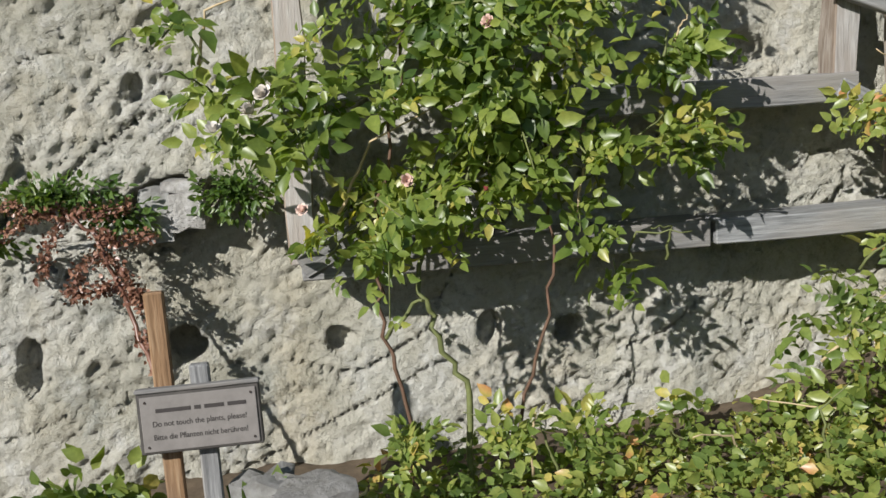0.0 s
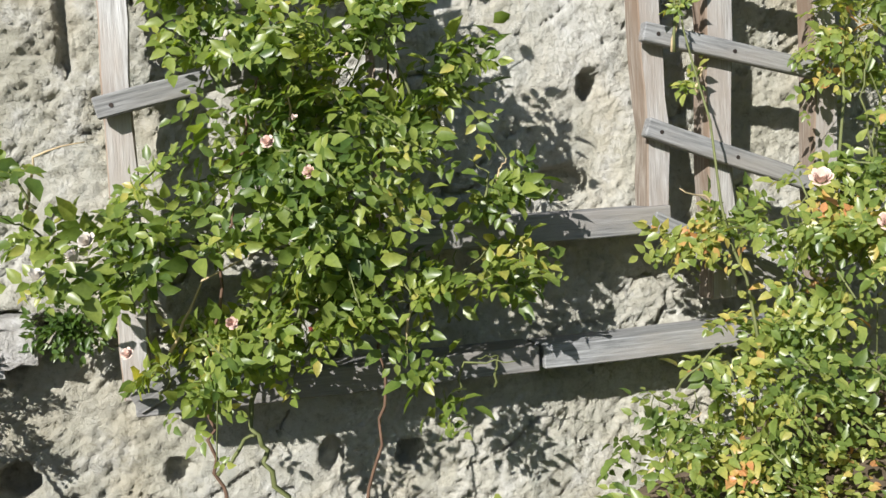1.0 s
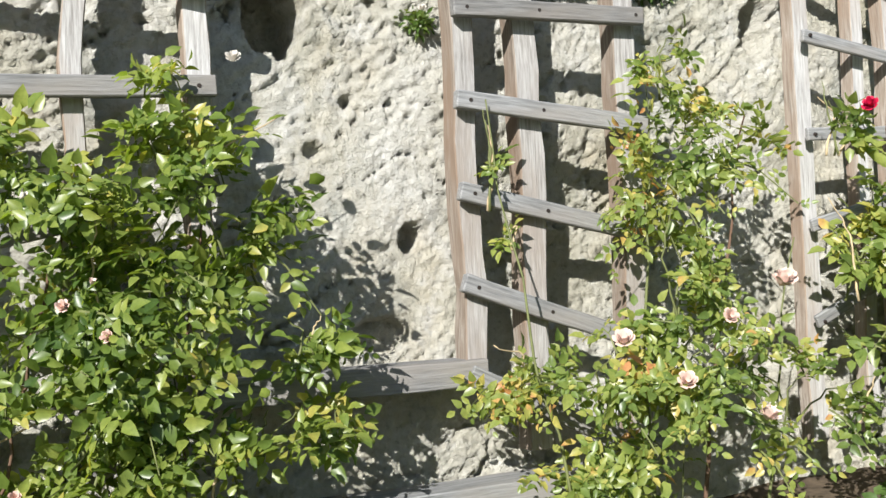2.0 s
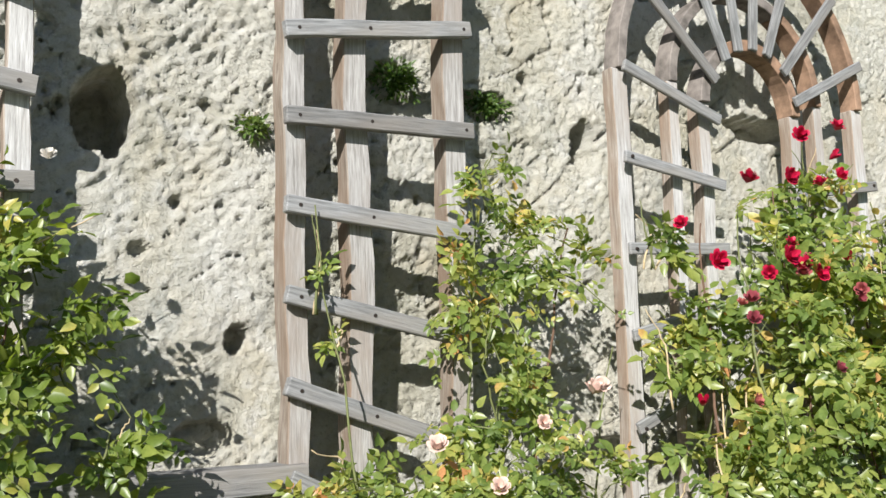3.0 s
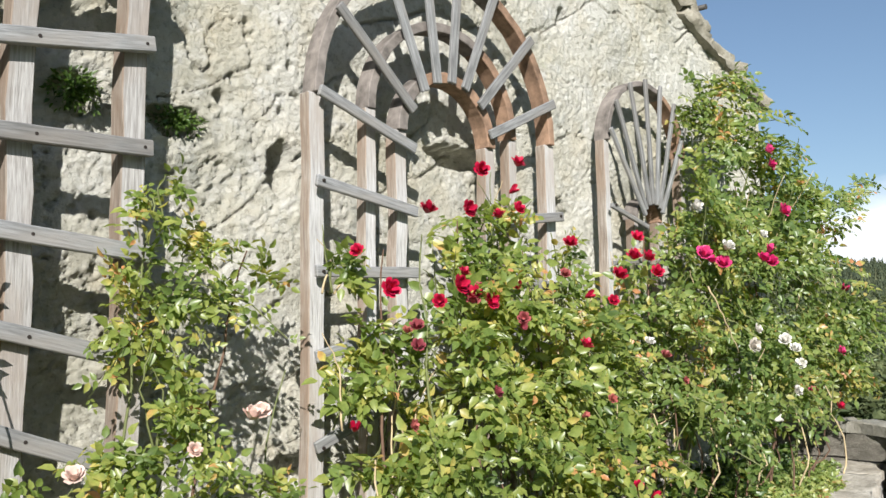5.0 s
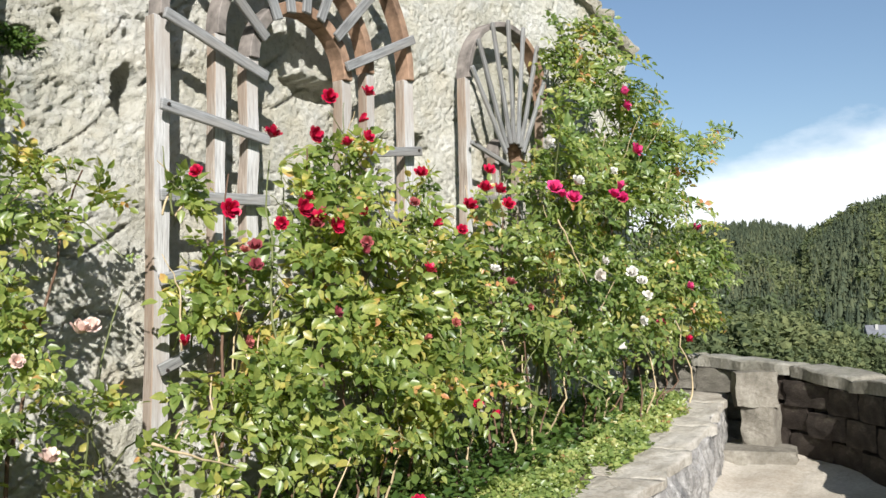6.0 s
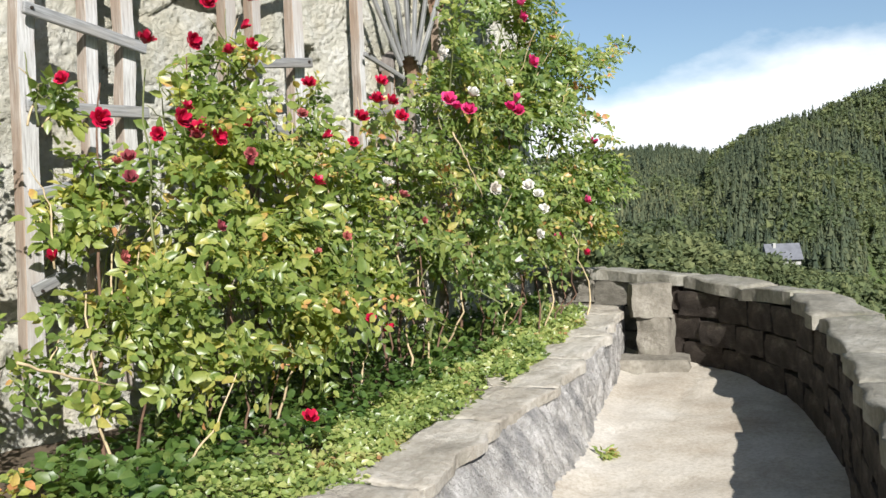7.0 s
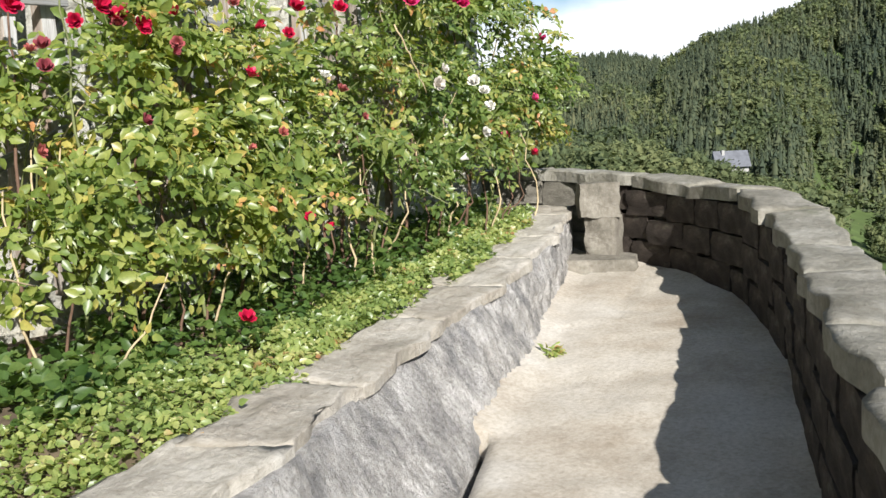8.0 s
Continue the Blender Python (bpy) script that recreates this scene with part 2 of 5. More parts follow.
M_RENDERED = plain("white_house_wall", (0.33, 0.325, 0.31), 0.9, 0, 0.1, 1.0)
M_DARKGLASS = plain("dark_window_glass", (0.03, 0.035, 0.04), 0.15)


# ---- building helpers ----
def world_of(ob):
    m = ob.matrix_basis
    return m if ob.parent is None else world_of(ob.parent) @ ob.matrix_parent_inverse @ m


def adopt(ob, parent):
    if parent is not None:
        ob.parent = parent
        ob.matrix_parent_inverse = world_of(parent).inverted()
    return ob


def part(name, bm, mat, parent=None, label="", m=None):
    """Links a bmesh (or a ready mesh) as one object, under a parent where one is given."""
    if isinstance(bm, bpy.types.Mesh):
        me = bm
    else:
        me = bpy.data.meshes.new(name)
        bm.to_mesh(me)
        bm.free()
    if mat is not None and not me.materials:
        me.materials.append(mat)
    ob = new(name, me)
    if m is not None:
        ob.matrix_basis = m
    adopt(ob, parent)
    if label:
        tagged(ob, label)
    return ob


def thing(name, at, label, category, group="", kind=""):
    ob = new(name)
    ob.empty_display_size = 0.1
    ob.location = at
    return tagged(ob, label, category, group, kind)


def box_bm(x, y, z, bevel=0.004, cuts=0, rough=0.0, seed=0):
    bm = bmesh.new()
    bmesh.ops.create_cube(bm, size=1)
    if cuts:
        edges = [e for e in bm.edges if abs((e.verts[0].co - e.verts[1].co).x) > 0.5]
        bmesh.ops.subdivide_edges(bm, edges=edges, cuts=cuts, use_grid_fill=True)
    for v in bm.verts:
        v.co = Vector((v.co.x * x, v.co.y * y, v.co.z * z))
    if rough:
        for v in bm.verts:
            k = Vector((v.co.x * 3 + seed * 7.3, seed * 1.7, seed * 3.1))
            v.co.z += rough * noise.noise(k) + rough * 0.5 * noise.noise(v.co * 25 + k)
            v.co.y += rough * 0.6 * noise.noise(k + Vector((5, 9, 2)))
    if bevel:
        bmesh.ops.bevel(bm, geom=list(bm.edges), offset=bevel, segments=1, affect="EDGES", clamp_overlap=True)
    return bm


def smooth(me):
    me.polygons.foreach_set("use_smooth", [True] * len(me.polygons))
    return me


def board(name, a, b, width, depth, parent, mat=None, rough=0.004, seed=0, label="", side=None):
    """A board from a to b in the plane of the wall: width across it, depth towards the wall."""
    a, b = Vector(a), Vector(b)
    d = (b - a).normalized()
    back = Vector((0, 1, 0))
    up = d.cross(back).normalized() * -1
    if up.z < 0 and abs(d.z) < 0.9:
        up = -up
    back = up.cross(d).normalized()
    rot = Matrix((d, back, up)).transposed().to_4x4()
    bm = box_bm((b - a).length, depth, width, 0.005, 15 if side else 7, rough, seed)
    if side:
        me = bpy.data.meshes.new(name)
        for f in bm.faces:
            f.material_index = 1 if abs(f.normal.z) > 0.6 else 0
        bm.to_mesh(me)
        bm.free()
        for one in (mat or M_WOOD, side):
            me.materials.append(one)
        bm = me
    return part(name, bm, mat or M_WOOD, parent, label, Matrix.Translation((a + b) / 2) @ rot)


def tube_bm(points, radii, sides=6, bm=None):
    bm = bm or bmesh.new()
    pts = [Vector(p) for p in points]
    rings = []
    for i, p in enumerate(pts):
        d = (pts[min(i + 1, len(pts) - 1)] - pts[max(i - 1, 0)]).normalized()
        u = d.cross(Vector((0.31, 0.9, 0.2))).normalized()
        w = d.cross(u)
        rings.append([bm.verts.new(p + (u * math.cos(2 * math.pi * k / sides) + w * math.sin(2 * math.pi * k / sides)) * radii[i]) for k in range(sides)])
    for r0, r1 in zip(rings, rings[1:]):
        for k in range(sides):
            f = bm.faces.new((r0[k], r0[(k + 1) % sides], r1[(k + 1) % sides], r1[k]))
            f.smooth = True
    bm.faces.new(rings[0][::-1])
    bm.faces.new(rings[-1])
    return bm


def mesh_from(name, verts, quads, tris=None, mat=None):
    me = bpy.data.meshes.new(name)
    faces = [tuple(q) for q in quads]
    if tris is not None:
        faces += [tuple(q) for q in tris]
    me.from_pydata([tuple(v) for v in verts], [], faces)
    if mat:
        me.materials.append(mat)
    return me


# one leaflet: along x, folded along its midrib
LEAF_V = np.array([(0, 0, 0), (0.25, 0.27, 0.08), (0.3, 0, -0.02), (0.32, -0.29, 0.08), (0.62, 0.24, 0.05), (0.66, 0, -0.07), (0.66, -0.22, 0.03), (1, 0.02, -0.17)])
LEAF_T = np.array([(0, 2, 1), (0, 3, 2), (1, 2, 5), (1, 5, 4), (2, 3, 6), (2, 6, 5), (4, 5, 7), (5, 6, 7)])


def unit(v):
    return v / np.maximum(np.linalg.norm(v, axis=-1, keepdims=True), 1e-9)


def leaf_mesh(name, pos, along, normal, size, mat, width=1.0):
    """Many leaflets in one mesh: places, directions, facing and lengths as arrays."""
    a = unit(along)
    s = unit(np.cross(normal, a))
    n = np.cross(a, s)
    v = (pos[:, None] + size[:, None, None] * (LEAF_V[None, :, 0, None] * a[:, None] + width * LEAF_V[None, :, 1, None] * s[:, None] + LEAF_V[None, :, 2, None] * n[:, None]))
    count = len(pos)
    tri = (np.arange(count)[:, None, None] * 8 + LEAF_T[None]).reshape(-1, 3)
    me = bpy.data.meshes.new(name)
    me.vertices.add(count * 8)
    me.vertices.foreach_set("co", v.reshape(-1).astype(np.float32))
    me.loops.add(len(tri) * 3)
    me.loops.foreach_set("vertex_index", tri.reshape(-1).astype(np.int32))
    me.polygons.add(len(tri))
    me.polygons.foreach_set("loop_start", np.arange(0, len(tri) * 3, 3, dtype=np.int32))
    me.polygons.foreach_set("loop_total", np.full(len(tri), 3, dtype=np.int32))
    me.polygons.foreach_set("use_smooth", np.ones(len(tri), dtype=bool))
    me.update(calc_edges=True)
    me.materials.append(mat)
    return me


def sprays(rng, blobs, leaf=0.045, per=7, clump=3.6, least=-0.03):
    """Arching shoots set with compound leaves of five leaflets, in ellipsoids given as (x, y, z, rx, ry, rz, leaves).
    Returns the leaflets' places, directions, facing and lengths, and the shoots' lines."""
    P, A, N, S, lines = [], [], [], [], []
    for x, y, z, rx, ry, rz, count in blobs:
        n = max(1, int(count / per))
        d = unit(rng.normal(size=(n, 3)))
        start = np.array((x, y, z)) + d * rng.uniform(0.05, 0.8, (n, 1)) ** 0.6 * np.array((rx, ry, rz))
        keep = np.array([noise.noise(Vector(q) * clump) > least for q in start])
        if not keep.any():
            continue
        d, start = d[keep], start[keep]
        n = len(d)
        way = unit(d * (1, 0.8, 0.7) + np.array((0, -0.45, 0.45)) + rng.normal(size=(n, 3)) * 0.5)
        length = np.clip(rng.uniform(0.5, 1.15, (n, 1)) * min(rx, rz) * 1.1, 0.09, 0.42)
        out = unit(d * 0.35 + np.array((-0.3, -0.6, 0.65)) + rng.normal(size=(n, 3)) * 0.35)
        line = []
        for k in range(per):
            s = (k + 0.3) / per
            p = start + way * length * s - np.array((0, 0, 0.55)) * length * s * s
            line.append(p)
            tangent = unit(way - np.array((0, 0, 1.1)) * s)
            side = unit(np.cross(tangent, out)) * (1 if k % 2 else -1)
            axis = unit(tangent * 0.55 + side + np.array((0, -0.2, -0.1)) + rng.normal(size=(n, 3)) * 0.3)
            face = unit(out + rng.normal(size=(n, 3)) * 0.38)
            cross = unit(np.cross(face, axis))
            size = leaf * rng.uniform(0.6, 1.3, n) * (1.1 - 0.45 * s)
            for along, turn in ((0.35, 1), (0.35, -1), (0.95, 1), (0.95, -1), (1.5, 0)):
                P.append(p + axis * along * size[:, None] * 1.1)
                A.append(unit(axis * (0.45 if turn else 1.0) + cross * turn + rng.normal(size=(n, 3)) * 0.2))
                N.append(unit(face + rng.normal(size=(n, 3)) * 0.28))
                S.append(size * rng.uniform(0.8, 1.1, n) * (1.15 if turn == 0 else 1.0))
        lines += list(np.array(line).transpose(1, 0, 2))
    return np.concatenate(P), np.concatenate(A), np.concatenate(N), np.concatenate(S), lines


def shoot_mesh(name, lines, mat, r=0.0028):
    """Thin three-sided stems along the shoots, joined."""
    verts, faces = [], []
    for line in lines:
        o = len(verts)
        pts = line[::3] if len(line) > 4 else line
        for k, p in enumerate(pts):
            w = r * (1.2 - 0.6 * k / len(pts))
            verts += [(p[0] - w, p[1], p[2] - w), (p[0] + w, p[1], p[2] - w), (p[0], p[1] - w, p[2] + w)]
        for k in range(len(pts) - 1):
            for e in range(3):
                f = o + 3 * k
                faces.append((f + e, f + (e + 1) % 3, f + 3 + (e + 1) % 3, f + 3 + e))
    return mesh_from(name, verts, faces, None, mat)


def petal_cup(bm, heart, radius, height, tilt, angle, width):
    """One curved petal that leans outwards."""
    rows = []
    for i, (t, w) in enumerate(((0.3, 0.85), (0.7, 1.0), (1.0, 0.55))):
        row = []
        for j in (-1, -0.33, 0.33, 1):
            a = angle + j * w * width
            rr = radius * (0.25 + tilt * t + 0.18 * t * t - 0.05 * abs(j) * t)
            row.append(bm.verts.new((rr * math.cos(a), rr * math.sin(a), height * (t - 0.12 * abs(j) * t - (0.25 * tilt * t ** 3)))))
        rows.append(row)
    for k in range(3):
        bm.faces.new((heart, rows[0][k + 1], rows[0][k])).smooth = True
    for r0, r1 in zip(rows, rows[1:]):
        for k in range(3):
            bm.faces.new((r0[k], r0[k + 1], r1[k + 1], r1[k])).smooth = True


def bloom_mesh(name, mat, rng, full=True):
    bm = bmesh.new()
    heart = bm.verts.new((0, 0, 0))
    rings = ((0.12, 1.15, 3, 1.0), (0.28, 1.2, 4, 0.8), (0.5, 1.12, 5, 0.66), (0.78, 0.9, 6, 0.58)) if full else ((0.2, 1.3, 3, 0.9), (0.35, 1.35, 4, 0.75))
    for tilt, h, count, w in rings:
        off = rng.uniform(0, 6)
        for k in range(count):
            petal_cup(bm, heart, 0.5, h * 0.75 * rng.uniform(0.85, 1.1), tilt * rng.uniform(0.9, 1.1), off + 2 * math.pi * k / count, w)
    me = bpy.data.meshes.new(name)
    bm.to_mesh(me)
    bm.free()
    me.materials.append(mat)
    return me


rng_b = random.Random(5)
BLOOMS = {key: [bloom_mesh("rose_bloom", mat, rng_b, full) for full in (True, True, False)]
          for key, mat in (("red", M_RED), ("pink", M_PINK), ("white", M_WHITE), ("blush", M_BLUSH), ("faded", M_FADED))}
BLOOM_WORD = {"red": "crimson rose bloom", "pink": "magenta-pink rose bloom", "white": "white rose bloom", "blush": "pale blush rose bloom", "faded": "faded wilted rose bloom"}


def bloom(parent, color, x, y, z, size, seed):
    r = random.Random(seed)
    me = BLOOMS[color][r.choice((0, 0, 1, 1, 2))]
    m = Matrix.Translation((x, y, z)) @ Euler((radians(r.uniform(20, 85)), radians(r.uniform(-25, 25)), radians(r.uniform(-60, 30)))).to_matrix().to_4x4() @ Matrix.Scale(size, 4)
    return part("rose_bloom", me, None, parent, BLOOM_WORD[color], m)


def cane(parent, points, r0, r1, mat, wobble=0.02, seed=0, name="cane"):
    """A bent woody stem through a few points."""
    r = random.Random(seed)
    pts = [Vector(p) for p in points]
    fine = []
    for i in range(len(pts) - 1):
        for k in range(5):
            t = k / 5
            fine.append(pts[i].lerp(pts[i + 1], t) + Vector((r.uniform(-1, 1), r.uniform(-1, 1), r.uniform(-1, 1))) * wobble * (0 if k == 0 else 1) * 0.6)
    fine.append(pts[-1])
    radii = [r0 + (r1 - r0) * i / (len(fine) - 1) for i in range(len(fine))]
    return part(name, tube_bm(fine, radii, 6), mat, parent)


def lerp_table(table, x):
    if x <= table[0][0]:
        return table[0][1]
    for (a, va), (b, vb) in zip(table, table[1:]):
        if x <= b:
            return va + (vb - va) * (x - a) / (b - a)
    return table[-1][1]


def path_z(x):
    return 0.0 if x < 4 else 0.075 * (x - 4)


def soil_z(x):
    return lerp_table(((-0.6, -0.24), (0.3, -0.20), (1.3, -0.09), (2.2, 0.18), (2.7, 0.37), (4.0, 0.41), (9.0, 0.785)), x)


# ---- rock wall ----
WALL_TOP = ((-5.0, 5.5), (6.1, 5.45), (7.05, 4.9), (7.47, 4.56), (8.21, 4.27), (8.6, 4.05))
# hollows in the rock: x, z, half width, half height, depth
HOLLOWS = ((1.16, 1.66, 0.05, 0.065, 0.16), (-1.12, 0.30, 0.075, 0.075, 0.2), (0.33, 0.24, 0.05, 0.06, 0.14), (0.90, 2.22, 0.025, 0.025, 0.06),
           (2.70, 2.99, 0.035, 0.04, 0.1), (0.62, 2.56, 0.13, 0.165, 0.45), (2.46, 2.82, 0.16, 0.075, 0.2), (1.93, 2.86, 0.12, 0.1, 0.15), (4.40, 2.90, 0.27, 0.075, 0.22),
           (3.05, 2.66, 0.07, 0.14, 0.2), (-1.45, 0.80, 0.34, 0.09, 0.14), (-1.13, 0.82, 0.15, 0.10, 0.12), (-0.92, 0.82, 0.14, 0.08, 0.12), (5.50, 4.08, 0.05, 0.09, 0.14),
           (-1.20, 1.25, 0.03, 0.05, 0.07), (-1.75, 1.02, 0.03, 0.05, 0.08), (0.02, 0.27, 0.045, 0.07, 0.1), (-0.55, 0.28, 0.05, 0.05, 0.08), (1.02, 1.27, 0.12, 0.07, 0.1), (-1.66, 0.28, 0.04, 0.1, 0.1),
           (5.35, 2.62, 0.15, 0.12, 0.14), (3.15, 1.05, 0.2, 0.1, 0.2), (1.03, 2.63, 0.03, 0.03, 0.05), (0.75, 2.02, 0.04, 0.03, 0.06), (-0.83, 1.95, 0.02, 0.2, 0.06), (-0.9, 2.35, 0.025, 0.2, 0.08))


def rock_y(x, z):
    p = Vector((x, 0.0, z))
    y = 4.18 + 0.05 * noise.noise(p * 0.55 + Vector((3, 1, 2))) + 0.04 * noise.noise(p * 1.7) + 0.018 * noise.noise(p * 4.3 + Vector((0, 7, 0)))
    u, w = 0.80 * x + 0.60 * z, 0.80 * z - 0.60 * x
    bend = 0.35 * noise.noise(p * 3.1 + Vector((1, 5, 2)))
    calm = min(1.0, max(0.0, (x - 2.5) / 1.2)) * 0.5
    amp = min(1.0, max(0.4, 0.75 + 0.8 * noise.noise(p * 1.3 + Vector((4, 2, 8))))) * (1 - calm)
    y += amp * (0.034 * abs(noise.noise(Vector((u * 6.5, 3.0, w * 12.0 + bend)))) + 0.036 * abs(noise.noise(Vector((u * 14.0 + bend, 1.0, w * 22.0)))) + 0.027 * abs(noise.noise(p * 36)) + 0.01 * noise.noise(p * 64))
    d = noise.voronoi(Vector((x * 10.0 + 2 * z + bend, 0.3 * x, z * 8.5 + bend)))[0][0]
    patch = -0.02 + 1.3 * noise.noise(p * 1.1 + Vector((9, 0, 4)))
    if patch > 0:
        y += min(1.0, patch) * 0.085 * max(0.0, 1 - (d / (0.22 + 0.08 * bend)) ** 2) ** 0.6
    d2 = noise.voronoi(Vector((x * 19.0 + bend, 5.0, z * 16.0)))[0][0]
    y += 0.035 * max(0.0, 1 - (d2 / 0.27) ** 2) * max(0.0, 0.35 + 1.1 * noise.noise(p * 2.3))
    crack = abs(noise.noise(Vector((x * 0.9 + 0.25 * z, 11.0, z * 2.4 - 0.5 * x)) + Vector((0.3, 0, 0.3)) * noise.noise(p * 3)))
    if crack < 0.009 and x > 2.4 or crack < 0.005:
        y += 0.04
    for hx, hz, w, h, deep in HOLLOWS:
        u, v = (x - hx * 1.024) / w, (z - 1.5 - (hz - 1.5) * 1.024) / h
        if abs(u) < 1.6 and abs(v) < 1.6:
            q = u * u + v * v + 0.5 * noise.noise(p * 14)
            if q < 1.2:
                y += deep * min(1.0, (1.2 - q) * 4.0)
    return y


def build_rock_wall():
    x0, x1, z0, step = -3.0, 8.6, -0.4, 0.0122
    nx, nz = int((x1 - x0) / step), 470
    verts = []
    for i in range(nx + 1):
        x = x0 + (x1 - x0) * i / nx
        top = lerp_table(WALL_TOP, x) + 0.07 * noise.noise(Vector((x * 3, 4, 1)))
        for k in range(nz + 1):
            z = z0 + (top - z0) * k / nz
            verts.append((x, rock_y(x, z), z))
    faces = [(i * (nz + 1) + k, (i + 1) * (nz + 1) + k, (i + 1) * (nz + 1) + k + 1, i * (nz + 1) + k + 1) for i in range(nx) for k in range(nz)]
    # the body behind the face: top, ends and back
    edge_top = [i * (nz + 1) + nz for i in range(nx + 1)]
    n0 = len(verts)
    for e in edge_top:
        x, y, z = verts[e]
        verts.append((x, 5.3, z + 0.25))
        verts.append((x, 5.3, z0))
    for i in range(nx):
        faces.append((edge_top[i], edge_top[i + 1], n0 + 2 * (i + 1), n0 + 2 * i))
        faces.append((n0 + 2 * i, n0 + 2 * (i + 1), n0 + 2 * (i + 1) + 1, n0 + 2 * i + 1))
    faces.append(tuple([nx * (nz + 1) + k for k in range(nz + 1)] + [n0 + 2 * nx, n0 + 2 * nx + 1]))
    me = smooth(mesh_from("rock_wall", verts, faces, None, M_ROCK))
    ob = part("wall_north", me, None)
    tagged(ob, "cream-white pitted limestone rock wall, weathered and full of holes", "rock wall", "", "structure")
    return ob


wall_north = build_rock_wall()

# ---- ground to the horizon ----
def ridge(az):
    """Elevation in degrees and distance of the skyline's ground at a heading."""
    if az < 71:
        return lerp_table(((0, 2.5), (50, 3.2), (60, 4.0), (66, 4.4), (68.5, 4.5), (71, 3.9)), az), 1150.0
    return lerp_table(((71, 3.6), (73.6, 5.0), (77, 5.8), (80.2, 6.9), (86, 8.6), (100, 10.0), (150, 7), (360, 3)), az), 680.0


def floor_z(az):
    return lerp_table(((0, -14), (60, -14), (74, -17), (78, -26), (82, -36), (100, -40), (360, -30)), az)


def terrain(az, r):
    near = lerp_table(((0, -0.5), (9.6, -0.55), (11, -3), (15, -6), (30, -10), (80, -14), (150, floor_z(az))), r)
    if r <= 150:
        return near
    elev, far = ridge(az)
    base, top = floor_z(az), 1.4 + far * math.tan(radians(elev))
    start = lerp_table(((77.5, 335.0), (80, 445.0)), az)
    if r < start:
        return base
    t = min(1.0, (r - start) / (far - start))
    z = base + (top - base) * (t ** 0.85)
    if r > far:
        z = top - (r - far) * 0.12
    a = radians(az)
    return z + 5 * noise.noise(Vector((r * math.sin(a), r * math.cos(a), 0)) * 0.012) * t * (1 - 0.6 * t)


def build_ground():
    rs = [0, 5, 9.6, 11, 13, 15, 20, 30, 50, 80, 110, 150, 200, 250, 300, 335, 370, 410, 450, 500, 550, 600, 640, 680, 720, 800, 900, 1000, 1080, 1150, 1250, 1500, 2200, 3500]
    azs = [a for a in range(0, 58, 6)] + [58 + 0.75 * k for k in range(48)] + list(range(94, 360, 7))
    verts, faces = [], []
    for az in azs:
        a = radians(az)
        for r in rs:
            verts.append((r * math.sin(a), r * math.cos(a), terrain(az, r)))
    n, m = len(rs), len(azs)
    for i in range(m):
        for k in range(n - 1):
            j = (i + 1) % m
            faces.append((i * n + k, i * n + k + 1, j * n + k + 1, j * n + k))
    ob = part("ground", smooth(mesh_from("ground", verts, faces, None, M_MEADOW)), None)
    return tagged(ob, "green meadow valley rising to wooded hillsides", "ground", "", "structure")


build_ground()

ICO = bmesh.new()
bmesh.ops.create_icosphere(ICO, subdivisions=1, radius=1)
ICO_V = np.array([v.co[:] for v in ICO.verts])
ICO_F = np.array([[v.index for v in f.verts] for f in ICO.faces])
ICO.free()


def conifer_points(h, rng):
    """A dark core and drooping ragged boughs."""
    v, f = [], []
    for base, top, rad in ((0.05, 0.7, 0.13), (0.4, 1.0, 0.085)):
        o = len(v)
        v.append((0, 0, top * h))
        for k in range(5):
            a = 2 * math.pi * k / 5 + rng.uniform(0, 0.5)
            v.append((rad * h * math.cos(a), rad * h * math.sin(a), base * h))
        f += [(o, o + 1 + k, o + 1 + (k + 1) % 5) for k in range(5)]
    for k in range(34):
        t = 0.06 + 0.9 * (k / 34) + rng.uniform(-0.03, 0.03)
        r = h * (0.21 * (1 - t) ** 0.8 + 0.02) * rng.uniform(0.65, 1.3)
        a, w = rng.uniform(0, 6.3), rng.uniform(0.25, 0.55)
        o = len(v)
        v += [(0.2 * r * math.cos(a), 0.2 * r * math.sin(a), (t + 0.10) * h), (r * math.cos(a - w), r * math.sin(a - w), (t - rng.uniform(0.0, 0.06)) * h), (r * math.cos(a + w), r * math.sin(a + w), (t - rng.uniform(0.0, 0.06)) * h)]
        f.append((o, o + 1, o + 2))
    return np.array(v), np.array(f)


def broadleaf_points(h, rng, clumps=9, sprays_each=12, fine=0.062):
    """Clumps of leafy flakes round a few dark cores, with an uneven outline."""
    vs, fs, o = [], [], 0
    for k in range(clumps):
        a, rr = rng.uniform(0, 6.3), rng.uniform(0.03, 0.27) * h
        s = h * rng.uniform(0.10, 0.18)
        c = np.array((rr * math.cos(a), rr * math.sin(a), h * rng.uniform(0.25, 0.85)))
        vs.append(c + ICO_V * 0.5 * s)
        fs.append(ICO_F + o)
        o += len(ICO_V)
        for q in range(sprays_each):
            d = np.array([rng.gauss(0, 1) for _ in range(3)])
            d /= np.linalg.norm(d) + 1e-6
            e = c + d * s * rng.uniform(0.75, 1.25)
            vs.append(np.array([e + np.array([rng.gauss(0, 1), rng.gauss(0, 1), rng.gauss(0, 0.8)]) * fine * h for _ in range(3)]))
            fs.append(np.array([[o, o + 1, o + 2]]))
            o += 3
    return np.concatenate(vs), np.concatenate(fs)


def near_broadleaf_points(h, rng):
    return broadleaf_points(h, rng, 24, 26, 0.032)


